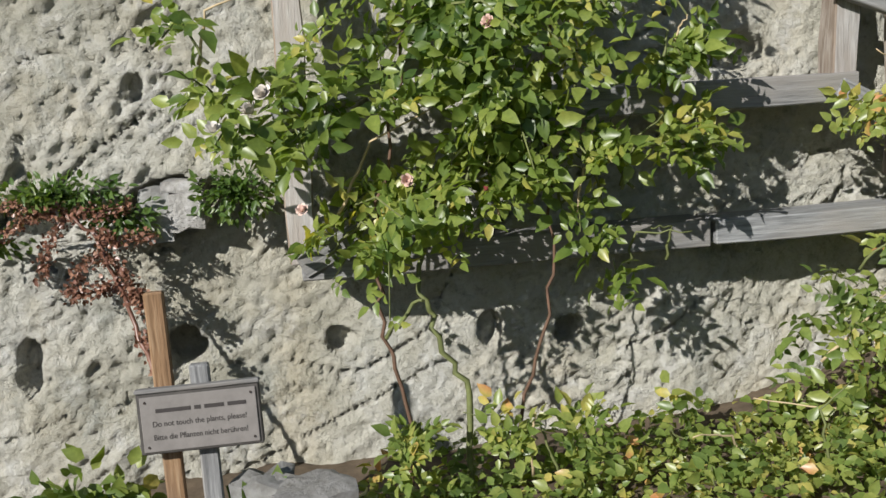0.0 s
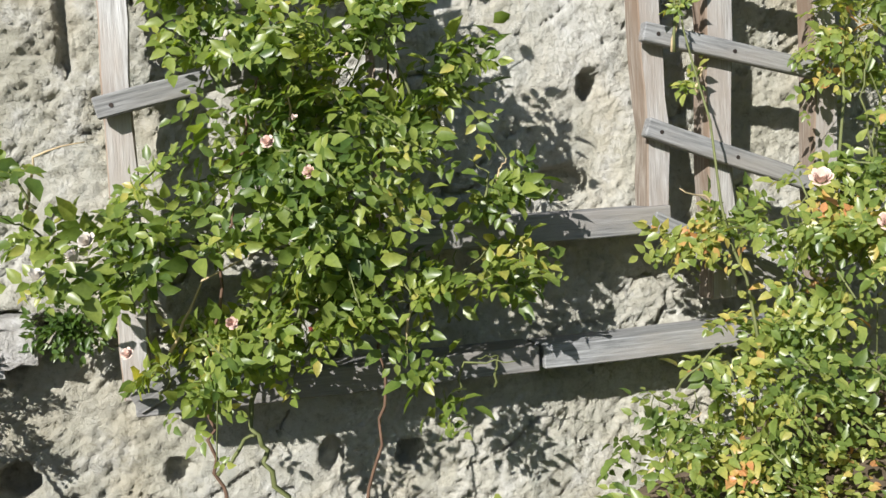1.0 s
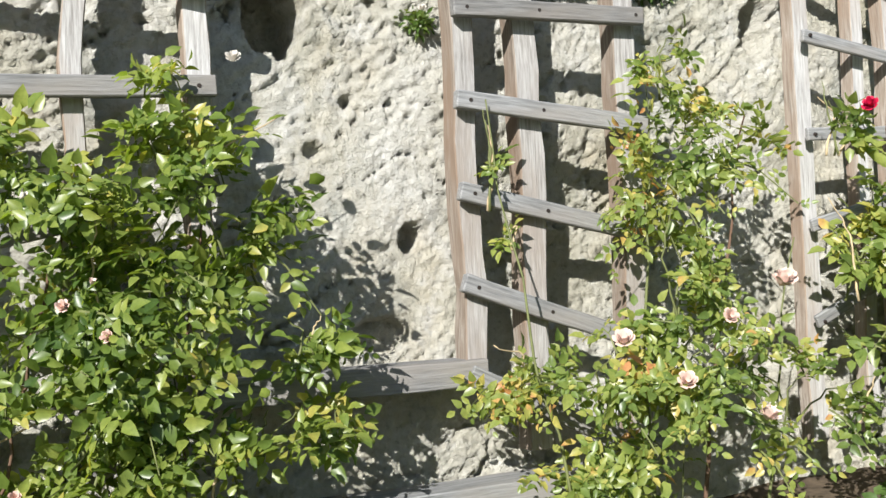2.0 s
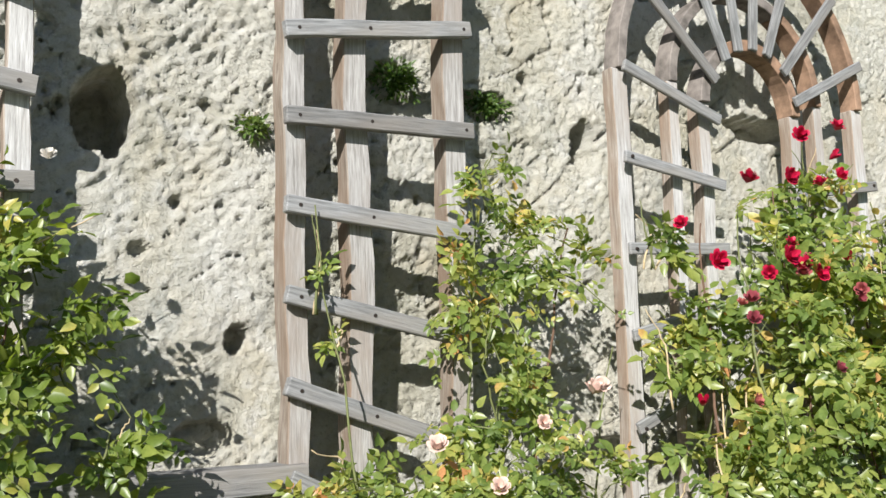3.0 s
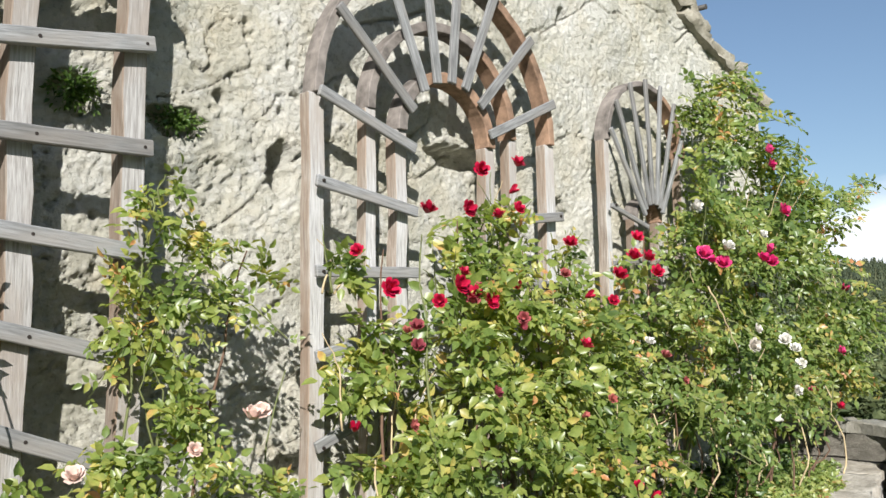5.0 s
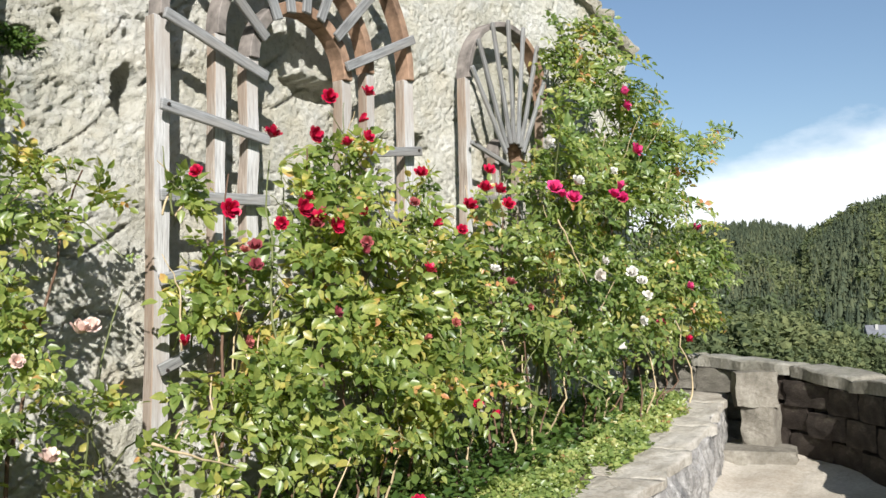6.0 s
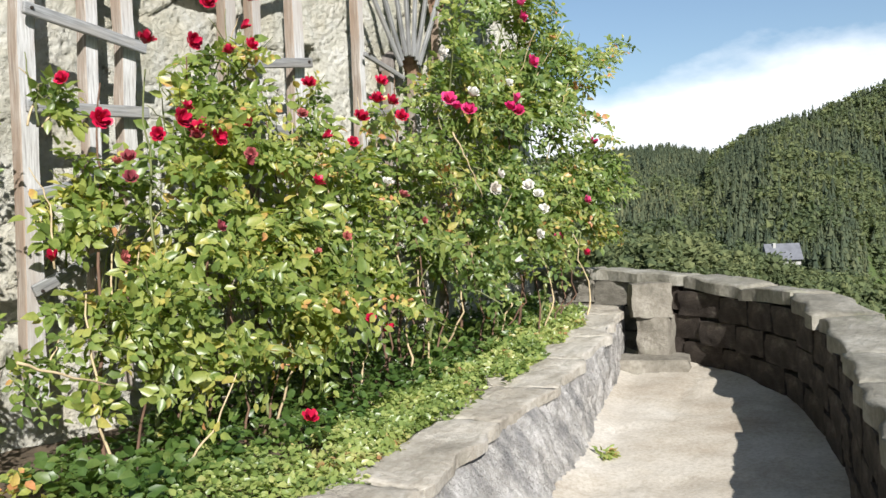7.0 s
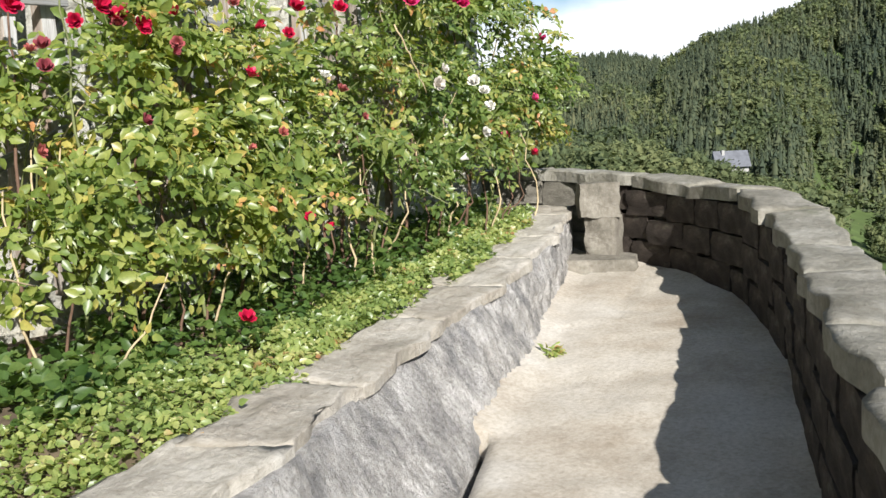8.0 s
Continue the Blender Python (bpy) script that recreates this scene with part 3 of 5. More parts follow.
def forest(name, count, az_range, r_range, maker, heights, mat, label, seed, keep):
    rng = random.Random(seed)
    shapes = [maker(1.0, rng) for _ in range(14)]
    V, F, o = [], [], 0
    while count > 0:
        az = rng.uniform(*az_range)
        r = math.sqrt(rng.uniform(r_range[0] ** 2, r_range[1] ** 2))
        if not keep(az, r, rng):
            count -= 1
            continue
        count -= 1
        v, f = shapes[rng.randrange(14)]
        h, turn, a = rng.uniform(*heights), rng.uniform(0, 6.3), radians(az)
        c, s = math.cos(turn), math.sin(turn)
        w = rng.uniform(0.75, 1.35)
        p = np.column_stack(((v[:, 0] * c - v[:, 1] * s) * w, (v[:, 0] * s + v[:, 1] * c) * w, v[:, 2])) * h
        V.append(p + np.array((r * math.sin(a), r * math.cos(a), terrain(az, r) - 0.3)))
        F.append(f + o)
        o += len(v)
    me = mesh_from(name, np.concatenate(V), np.concatenate(F), None, mat)
    if maker is conifer_points:
        smooth(me)
    ob = part(name, me, None)
    return tagged(ob, label, "woodland", "", "stuff")


def on_right_hill(az, r, rng):
    return r < ridge(az)[1] + 15 and not (az > 79.0 and r < 440) and not (72.6 < az < 77 and r < 345)


def mixed(az, r, rng):
    return on_right_hill(az, r, rng) and noise.noise(Vector((az * 0.35, r * 0.01, 3))) > -0.05


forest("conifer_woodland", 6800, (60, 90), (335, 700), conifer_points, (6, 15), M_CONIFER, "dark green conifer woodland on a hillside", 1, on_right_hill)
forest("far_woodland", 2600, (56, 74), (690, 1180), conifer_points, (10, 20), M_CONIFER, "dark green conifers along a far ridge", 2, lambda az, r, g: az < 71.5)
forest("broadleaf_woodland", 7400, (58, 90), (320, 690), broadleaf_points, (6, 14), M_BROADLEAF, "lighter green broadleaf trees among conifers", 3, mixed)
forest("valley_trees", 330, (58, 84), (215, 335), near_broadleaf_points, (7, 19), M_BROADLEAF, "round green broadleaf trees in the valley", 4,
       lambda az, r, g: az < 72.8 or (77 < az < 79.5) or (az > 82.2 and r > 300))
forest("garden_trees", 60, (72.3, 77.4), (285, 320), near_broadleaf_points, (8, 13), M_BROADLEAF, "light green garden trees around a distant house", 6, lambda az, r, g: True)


def build_house():
    a, r = radians(74.65), 330.0
    at = Vector((r * math.sin(a), r * math.cos(a), -13.6))
    house = thing("house", at, "distant white rendered house with a grey slate roof", "house")
    turn = Matrix.Translation(at) @ Matrix.Rotation(radians(118), 4, "Z")
    part("wall", box_bm(10, 8, 12, 0.02), M_RENDERED, house, "", turn)
    bm = bmesh.new()
    for sx in (-5.6, 5.6):
        for y, z in ((-5.2, 5.6), (0, 10.8), (5.2, 5.6)):
            bm.verts.new((sx, y, z))
    v = list(bm.verts)
    for f in ((0, 1, 4, 3), (1, 2, 5, 4), (0, 2, 1), (3, 4, 5), (0, 3, 5, 2)):
        bm.faces.new([v[i] for i in f])
    part("roof", bm, M_SLATE, house, "grey slate roof", turn)
    part("chimney", box_bm(0.9, 0.9, 2.2, 0.03), M_RENDERED, house, "", turn @ Matrix.Translation((2.5, 1, 9.9)))
    for k in range(4):
        part("window", box_bm(1.1, 0.12, 1.4, 0.02), M_DARKGLASS, house, "", turn @ Matrix.Translation((-3.6 + 2.4 * k, -4.02, 4.0)))
    for k in range(2):
        part("window", box_bm(0.12, 1.1, 1.4, 0.02), M_DARKGLASS, house, "", turn @ Matrix.Translation((-5.02, -2 + 4 * k, 4.0)))


build_house()

# ---- terrace: path, bed, low wall, parapet ----
BED_FOOT = ((-4, 1.15), (0, 1.15), (1.4, 1.18), (2.6, 1.28), (3.53, 1.51), (4.17, 1.76), (5.21, 2.0), (6.27, 2.39), (7.27, 2.74), (8.3, 3.12))
BED_EDGE = ((-4, 1.25), (0, 1.25), (1.4, 1.3), (2.6, 1.47), (3.34, 1.77), (4.16, 2.02), (5.35, 2.22), (6.58, 2.52), (7.4, 2.8), (8.3, 3.14))
PARAPET_IN = ((-4.0, -2.1), (1, -0.66), (3.14, -0.02), (4.73, 0.46), (5.65, 0.74), (6.5, 1.08), (7.03, 1.34), (7.53, 1.72), (7.89, 2.09), (8.26, 2.66), (8.42, 3.08), (8.54, 3.53), (8.62, 4.3))
PARAPET_TOP = ((-4, 0.6), (3.1, 0.66), (4.73, 0.71), (5.65, 0.77), (6.5, 0.90), (7.03, 0.95), (7.9, 0.96), (8.26, 1.04), (8.6, 1.09))


def bed_top(x):
    return path_z(x) + lerp_table(((-4, 0.12), (1.5, 0.3), (2.6, 0.43), (9, 0.45)), x)


def build_soil():
    verts, faces, nx, ny = [], [], 110, 26
    for i in range(nx + 1):
        x = -4 + 12.2 * i / nx
        y0, y1 = lerp_table(BED_EDGE, x) + 0.12, 4.5
        for k in range(ny + 1):
            y = y0 + (y1 - y0) * k / ny
            verts.append((x, y, soil_z(x) - 0.01 + 0.04 * noise.noise(Vector((x * 3, y * 3, 0))) + 0.015 * noise.noise(Vector((x * 14, y * 14, 2)))))
    faces = [(i * (ny + 1) + k, (i + 1) * (ny + 1) + k, (i + 1) * (ny + 1) + k + 1, i * (ny + 1) + k + 1) for i in range(nx) for k in range(ny)]
    ob = part("garden_bed", smooth(mesh_from("garden_bed", verts, faces, None, M_SOIL)), None)
    tagged(ob, "raised strip of brown garden soil along the rock wall", "garden bed", "", "structure")


build_soil()


def build_bed_wall():
    """Rough battered face of the low wall; its capstones are pieces of their own."""
    verts, faces = [], []
    nx, nz = 620, 26
    for i in range(nx + 1):
        x = -4 + 12.3 * i / nx
        yf, ye, zt = lerp_table(BED_FOOT, x), lerp_table(BED_EDGE, x), bed_top(x) - 0.045
        for k in range(nz + 1):
            z = path_z(x) - 0.3 + (zt - path_z(x) + 0.3) * k / nz
            t = max(-0.1, (z - path_z(x)) / (zt - path_z(x)))
            p = Vector((x * 2.6, z * 6, 1))
            y = yf + (ye - yf) * t + 0.03 * noise.noise(p) + 0.03 * abs(noise.noise(Vector((x * 9 + 3 * z, z * 5, 2)))) + 0.034 * abs(noise.noise(Vector((x * 20 + 6 * z, z * 17 - 4 * x, 5)))) + 0.01 * noise.noise(p * 12)
            verts.append((x, y, z))
        verts.append((x, ye + 0.42, zt))
        verts.append((x, ye + 0.42, zt - 0.6))
    n = nz + 3
    faces = [(i * n + k, (i + 1) * n + k, (i + 1) * n + k + 1, i * n + k + 1) for i in range(nx) for k in range(n - 1)]
    ob = part("retaining_wall", smooth(mesh_from("retaining_wall", verts, faces, None, M_BEDWALL)), None)
    return tagged(ob, "low rough pale stone wall edging the rose bed", "low wall", "", "structure")


bed_wall = build_bed_wall()


def slab_bm(corners, thick, seed, bevel=0.02, rough=0.02, cuts=3, swell=1.0):
    """A flat stone over four corners (x, y, z), worn at its edges."""
    bm = bmesh.new()
    a, b, c, d = [Vector(k) for k in corners]
    n = cuts + 2
    top, bot = [], []
    for i in range(n):
        for k in range(n):
            u, v = i / (n - 1), k / (n - 1)
            p = a.lerp(b, u).lerp(d.lerp(c, u), v)
            rim = i in (0, n - 1) or k in (0, n - 1)
            w = Vector((noise.noise(p * 4 + Vector((seed, 0, 0))), noise.noise(p * 4 + Vector((0, seed, 0))), 0)) * rough * (1.6 if rim else 0.4)
            q = p + w + Vector((0, 0, swell * rough * (noise.noise(p * 5 + Vector((0, 0, seed))) + 0.45 * noise.noise(p * 17)) - (bevel if rim else 0)))
            top.append(bm.verts.new(q))
            bot.append(bm.verts.new(p + w - Vector((0, 0, thick))))
    ix = lambda i, k: i * n + k
    for i in range(n - 1):
        for k in range(n - 1):
            bm.faces.new((top[ix(i, k)], top[ix(i + 1, k)], top[ix(i + 1, k + 1)], top[ix(i, k + 1)])).smooth = True
    rim = [ix(i, 0) for i in range(n)] + [ix(n - 1, k) for k in range(1, n)] + [ix(i, n - 1) for i in range(n - 2, -1, -1)] + [ix(0, k) for k in range(n - 2, 0, -1)]
    for j in range(len(rim)):
        p, q = rim[j], rim[(j + 1) % len(rim)]
        bm.faces.new((top[q], top[p], bot[p], bot[q]))
    bmesh.ops.recalc_face_normals(bm, faces=list(bm.faces))
    return bm


# ---- trellises ----
def bolt(parent, x, y, z):
    bm = bmesh.new()
    bmesh.ops.create_cone(bm, cap_ends=True, segments=8, radius1=0.011, radius2=0.008, depth=0.012)
    return part("bolt", bm, M_BOLT, parent, "", Matrix.Translation((x, y, z)) @ Matrix.Rotation(radians(90), 4, "X"))


FRONT, SLAT = 3.88, 0.045


def build_frame_trellis():
    tr = thing("garden_trellis", (0.75, 4.0, 0.55), "tall weathered grey wooden trellis frame fixed to the rock wall", "trellis", "trellises on the rock wall")
    post_y = FRONT + SLAT + 0.07
    seed = 1
    for x0, x1, lean, z0, z1, w, mat in ((-0.675, -0.655, 0, 0.60, 3.6, 0.10, M_BLEACHED), (-0.16, -0.12, 0, 1.3, 3.6, 0.075, M_BLEACHED), (0.275, 0.285, 0, 1.14, 3.6, 0.09, M_BLEACHED),
                                         (1.36, 1.35, 0, 1.12, 3.6, 0.10, M_BLEACHED), (1.655, 1.655, 0, 0.75, 3.6, 0.115, M_BLEACHED), (2.15, 2.15, 0, 0.62, 3.6, 0.115, M_BLEACHED)):
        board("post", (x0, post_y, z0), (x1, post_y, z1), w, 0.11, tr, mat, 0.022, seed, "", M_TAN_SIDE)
        seed += 1
    # slats of the narrow side and of the ladder-like side, tapering towards the middle
    for za, zb in ((1.10, 1.46), (1.61, 1.86), (2.18, 2.22), (2.72, 2.575), (3.25, 2.95)):
        slat = board("slat", (-0.74, FRONT + 0.012, za), (0.335, FRONT + 0.012, zb), 0.075, SLAT, tr, M_WOOD, 0.005, seed)
        for t, px in ((0.05, 0), (0.94, 0)):
            bolt(slat, -0.74 + 1.075 * t, FRONT - 0.007, za + (zb - za) * t)
        seed += 1
    for k in range(6):
        za = 3.325 - 0.372 * k
        zb = za + (za + 0.035 - 2.53) * 0.31
        slat = board("slat", (1.29, FRONT + 0.012, za), (2.215, FRONT + 0.012, zb), 0.075, SLAT, tr, M_WOOD, 0.006, seed)
        for x in (1.35, 1.685, 2.17):
            bolt(slat, x, FRONT - 0.007, za + (zb - za) * (x - 1.29) / 0.925)
        seed += 1
    board("slat", (1.30, FRONT + 0.01, 1.10), (2.22, FRONT + 0.01, 0.66), 0.085, SLAT, tr, M_WOOD, 0.005, seed)
    board("slat", (0.31, FRONT + 0.01, 1.10), (-0.69, FRONT + 0.01, 0.60), 0.085, SLAT, tr, M_WOOD, 0.005, seed + 1)
    board("crossbeam", (0.24, post_y - 0.02, 1.10), (1.385, post_y - 0.02, 1.10), 0.105, 0.19, tr, M_WOOD, 0.006, seed + 2)
    board("crossbeam", (-0.69, post_y - 0.02, 0.60), (0.80, post_y - 0.02, 0.602), 0.10, 0.19, tr, M_WOOD, 0.006, seed + 3)
    board("crossbeam", (0.82, post_y - 0.022, 0.604), (2.22, post_y - 0.022, 0.604), 0.092, 0.19, tr, M_WOOD, 0.006, seed + 4)
    board("crossbeam", (-0.72, post_y, 3.58), (2.2, post_y, 3.6), 0.1, 0.12, tr, M_WOOD, 0.006, seed + 5)


def arch_band(parent, cx, cz, r, width, depth, y, a0, a1, mat, seed):
    """A bent wooden band: part of a ring in the plane of the wall."""
    bm = bmesh.new()
    n = 14
    rings = []
    for i in range(n + 1):
        a = radians(a0 + (a1 - a0) * i / n)
        wob = 0.006 * noise.noise(Vector((i * 0.7, seed, 2)))
        ring = []
        for rr, yy in ((r - width / 2, y), (r + width / 2, y), (r + width / 2, y + depth), (r - width / 2, y + depth)):
            ring.append(bm.verts.new((math.cos(a) * (rr + wob), yy - y, math.sin(a) * (rr + wob))))
        rings.append(ring)
    for p, q in zip(rings, rings[1:]):
        for k in range(4):
            bm.faces.new((p[k], p[(k + 1) % 4], q[(k + 1) % 4], q[k]))
    bm.faces.new(rings[0])
    bm.faces.new(rings[-1][::-1])
    bmesh.ops.recalc_face_normals(bm, faces=list(bm.faces))
    bmesh.ops.bevel(bm, geom=[e for e in bm.edges if e.calc_face_angle(0) > 1.0], offset=0.004, segments=1, affect="EDGES")
    return part("arch_band", bm, mat, parent, "", Matrix.Translation((cx, y, cz)))


def build_arch_trellis(cx, cz, radii, fan, low_slats, feet, label, slat_w):
    tr = thing("arched_trellis", (cx, 4.0, feet), label, "trellis", "trellises on the rock wall")
    seed = int(cx * 10)
    y = FRONT + SLAT
    for i, (r, w, dz, half) in enumerate(radii):
        for a0, a1, mat in ((0, 62, M_ARCH_WARM), (62, 120, M_ARCH_WARM if i == 2 else M_ARCH), (120, 180, M_ARCH)):
            arch_band(tr, cx, cz + dz, r, w, 0.12, y + 0.012 * (i % 2), a0, a1, mat, seed + i)
        for side in (-1, 1):
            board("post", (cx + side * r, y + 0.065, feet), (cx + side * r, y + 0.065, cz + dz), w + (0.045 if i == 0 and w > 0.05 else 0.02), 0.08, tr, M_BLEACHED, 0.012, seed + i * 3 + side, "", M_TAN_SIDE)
    (r0, _, _, _), (r1, _, dz1, _) = radii[0], radii[-1]
    for k, (ao, ai) in enumerate(fan):
        a, b = radians(ao), radians(ai)
        board("slat", (cx + math.cos(a) * (r0 + 0.03), FRONT + 0.01 + 0.003 * (k % 2), cz + math.sin(a) * (r0 + 0.03)),
              (cx + math.cos(b) * (r1 - 0.04), FRONT + 0.01 + 0.003 * (k % 2), cz + dz1 + math.sin(b) * (r1 - 0.04)), slat_w, 0.026, tr, M_WOOD, 0.004, seed + 20 + k)
    for side in (-1, 1):
        for za, zb in low_slats:
            slat = board("slat", (cx + side * (r0 + 0.05), FRONT + 0.01, za), (cx + side * (r1 - 0.07), FRONT + 0.01, zb), slat_w, 0.026, tr, M_WOOD, 0.004, seed + 40 + int(za * 9))
            bolt(slat, cx + side * (r0 + 0.01), FRONT - 0.006, za)
    return tr


build_frame_trellis()
build_arch_trellis(4.165, 3.07, ((0.975, 0.058, 0.0, 1), (0.60, 0.058, -0.02, 1), (0.375, 0.07, -0.11, 1)),
                   ((180, 200), (150, 160), (122, 133), (103, 112), (86, 92), (66, 72), (42, 45), (16, 12)),
                   ((2.58, 2.48), (2.10, 2.13), (1.66, 1.83), (1.2, 1.5)), 0.62, "large arched weathered wooden trellis with a fan of radial slats", 0.062)
build_arch_trellis(6.29, 3.21, ((0.50, 0.042, 0.0, 1), (0.16, 0.035, -0.55, 1)),
                   ((172, 168), (146, 145), (120, 118), (96, 94), (74, 72), (50, 50), (26, 30)),
                   ((2.72, 2.6), (2.3, 2.35)), 0.75, "smaller arched weathered grey wooden trellis behind roses", 0.034)


# ---- roses ----
def rose_bush(name, at, label, mat, blobs, seed, leaf=0.05, stems=(), blooms=(), size=0.09, twigs=0, clump=3.6, least=-0.03):
    bush = thing(name, at, label, "rose bush", "roses along the wall")
    rng = np.random.default_rng(seed)
    r = random.Random(seed)
    for k, (points, r0, r1, cmat) in enumerate(stems):
        cane(bush, points, r0, r1, cmat, 0.03, seed * 10 + k)
    for k in range(twigs):
        b = blobs[r.randrange(len(blobs))]
        p = Vector((b[0] + r.uniform(-0.7, 0.7) * b[3], b[1] + r.uniform(-0.6, 0.8) * b[4], b[2] - 0.8 * b[5]))
        q = Vector((b[0] + r.uniform(-1.2, 1.2) * b[3], b[1] + r.uniform(-1.2, 0.6) * b[4], b[2] + r.uniform(0.2, 1.15) * b[5]))
        cane(bush, [p, p.lerp(q, 0.5) + Vector((r.uniform(-0.1, 0.1), 0, 0.06)), q], 0.006, 0.002, M_CANE_GREEN if k % 4 else M_DRY, 0.012, seed * 77 + k, "twig")
    P, A, N, S, lines = sprays(rng, [(*q[:6], max(4, int(q[6] * 1.25))) for q in blobs], leaf, 7, clump, least)
    tagged(part("brushwood", shoot_mesh("brushwood", lines, M_CANE_GREEN), None, bush), kind="stuff")
    leaves = part("foliage", leaf_mesh("foliage", P, A, N, S, mat), None, bush)
    for k, (color, x, y, z, s) in enumerate(blooms):
        bloom(bush, color, x, y, z, 0.73 * size * s, seed * 31 + k)
    return bush


def many(color, places, s=1.0, plane=3.4, eye=(0.27, -0.3, 1.5)):
    """Blooms laid out on an upright plane, each drawn forward to the front of the bush along the line from the viewer's stand."""
    out = []
    for i, (x, y, z) in enumerate(places):
        k = (y - 0.12 - eye[1]) / (plane - eye[1])
        out.append((color, eye[0] + (x - eye[0]) * k, y - 0.12, eye[2] + (z - eye[2]) * k, s * (0.8 + 0.4 * ((i * 7919) % 10) / 10)))
    return out


rose_bush("climbing_rose", (-0.15, 3.75, -0.05), "climbing rose with glossy dark green leaves on the wooden frame", M_LEAF_DEEP,
          ((-0.20, 3.70, 1.55, 0.36, 0.2, 0.40, 260), (-0.35, 3.72, 1.05, 0.40, 0.2, 0.32, 280), (0.04, 3.72, 1.38, 0.28, 0.18, 0.36, 190), (0.22, 3.76, 1.80, 0.28, 0.15, 0.26, 130),
           (-0.28, 3.72, 1.88, 0.32, 0.16, 0.18, 90), (-0.80, 3.72, 1.18, 0.22, 0.14, 0.16, 70), (-0.52, 3.70, 0.73, 0.25, 0.14, 0.10, 60), (-0.12, 3.72, 0.85, 0.22, 0.14, 0.14, 80),
           (0.52, 3.80, 1.66, 0.16, 0.1, 0.26, 34), (0.60, 3.74, 1.30, 0.10, 0.1, 0.18, 26), (0.52, 3.72, 0.92, 0.30, 0.14, 0.13, 110), (0.28, 3.72, 0.88, 0.22, 0.13, 0.16, 80), (0.42, 3.70, 0.62, 0.26, 0.1, 0.09, 52), (0.2, 3.78, 2.05, 0.2, 0.12, 0.2, 50), (-0.85, 3.72, 1.40, 0.17, 0.1, 0.13, 64)),
          11, 0.064,
          ((((-0.38, 3.68, -0.3), (-0.39, 3.66, 0.17), (-0.45, 3.66, 0.39), (-0.45, 3.68, 0.65), (-0.38, 3.72, 1.1), (-0.2, 3.74, 1.7)), 0.008, 0.005, M_CANE_BROWN),
           (((-0.17, 3.66, -0.3), (-0.17, 3.66, 0.16), (-0.26, 3.66, 0.37), (-0.32, 3.68, 0.52), (-0.2, 3.74, 0.9), (0.1, 3.75, 1.6)), 0.012, 0.007, M_CANE_GREEN),
           (((-0.44, 3.66, 0.38), (-0.38, 3.65, 0.44), (-0.31, 3.65, 0.50)), 0.008, 0.006, M_CANE_GREEN),
           (((-0.06, 3.68, -0.3), (0.01, 3.68, 0.05), (0.12, 3.66, 0.41), (0.15, 3.68, 0.66), (0.13, 3.74, 1.1), (0.25, 3.76, 1.8)), 0.007, 0.004, M_CANE_BROWN)),
          many("white", ((-0.32, 3.5, 1.80), (-0.81, 3.58, 1.13), (-0.77, 3.58, 1.18), (0.34, 3.68, 2.25), (-0.93, 3.6, 1.08)), 0.9, 3.6, (-0.5, 0.45, 1.35))
          + many("blush", ((-0.12, 3.48, 1.53), (-0.20, 3.48, 1.46), (-0.07, 3.5, 1.36), (-0.68, 3.58, 0.82), (-0.36, 3.52, 0.89)), 0.7, 3.6, (-0.5, 0.45, 1.35)) + many("faded", ((-0.10, 3.52, 0.84),), 0.6, 3.6, (-0.5, 0.45, 1.35)), 0.065, 26, 4.2, -0.13)

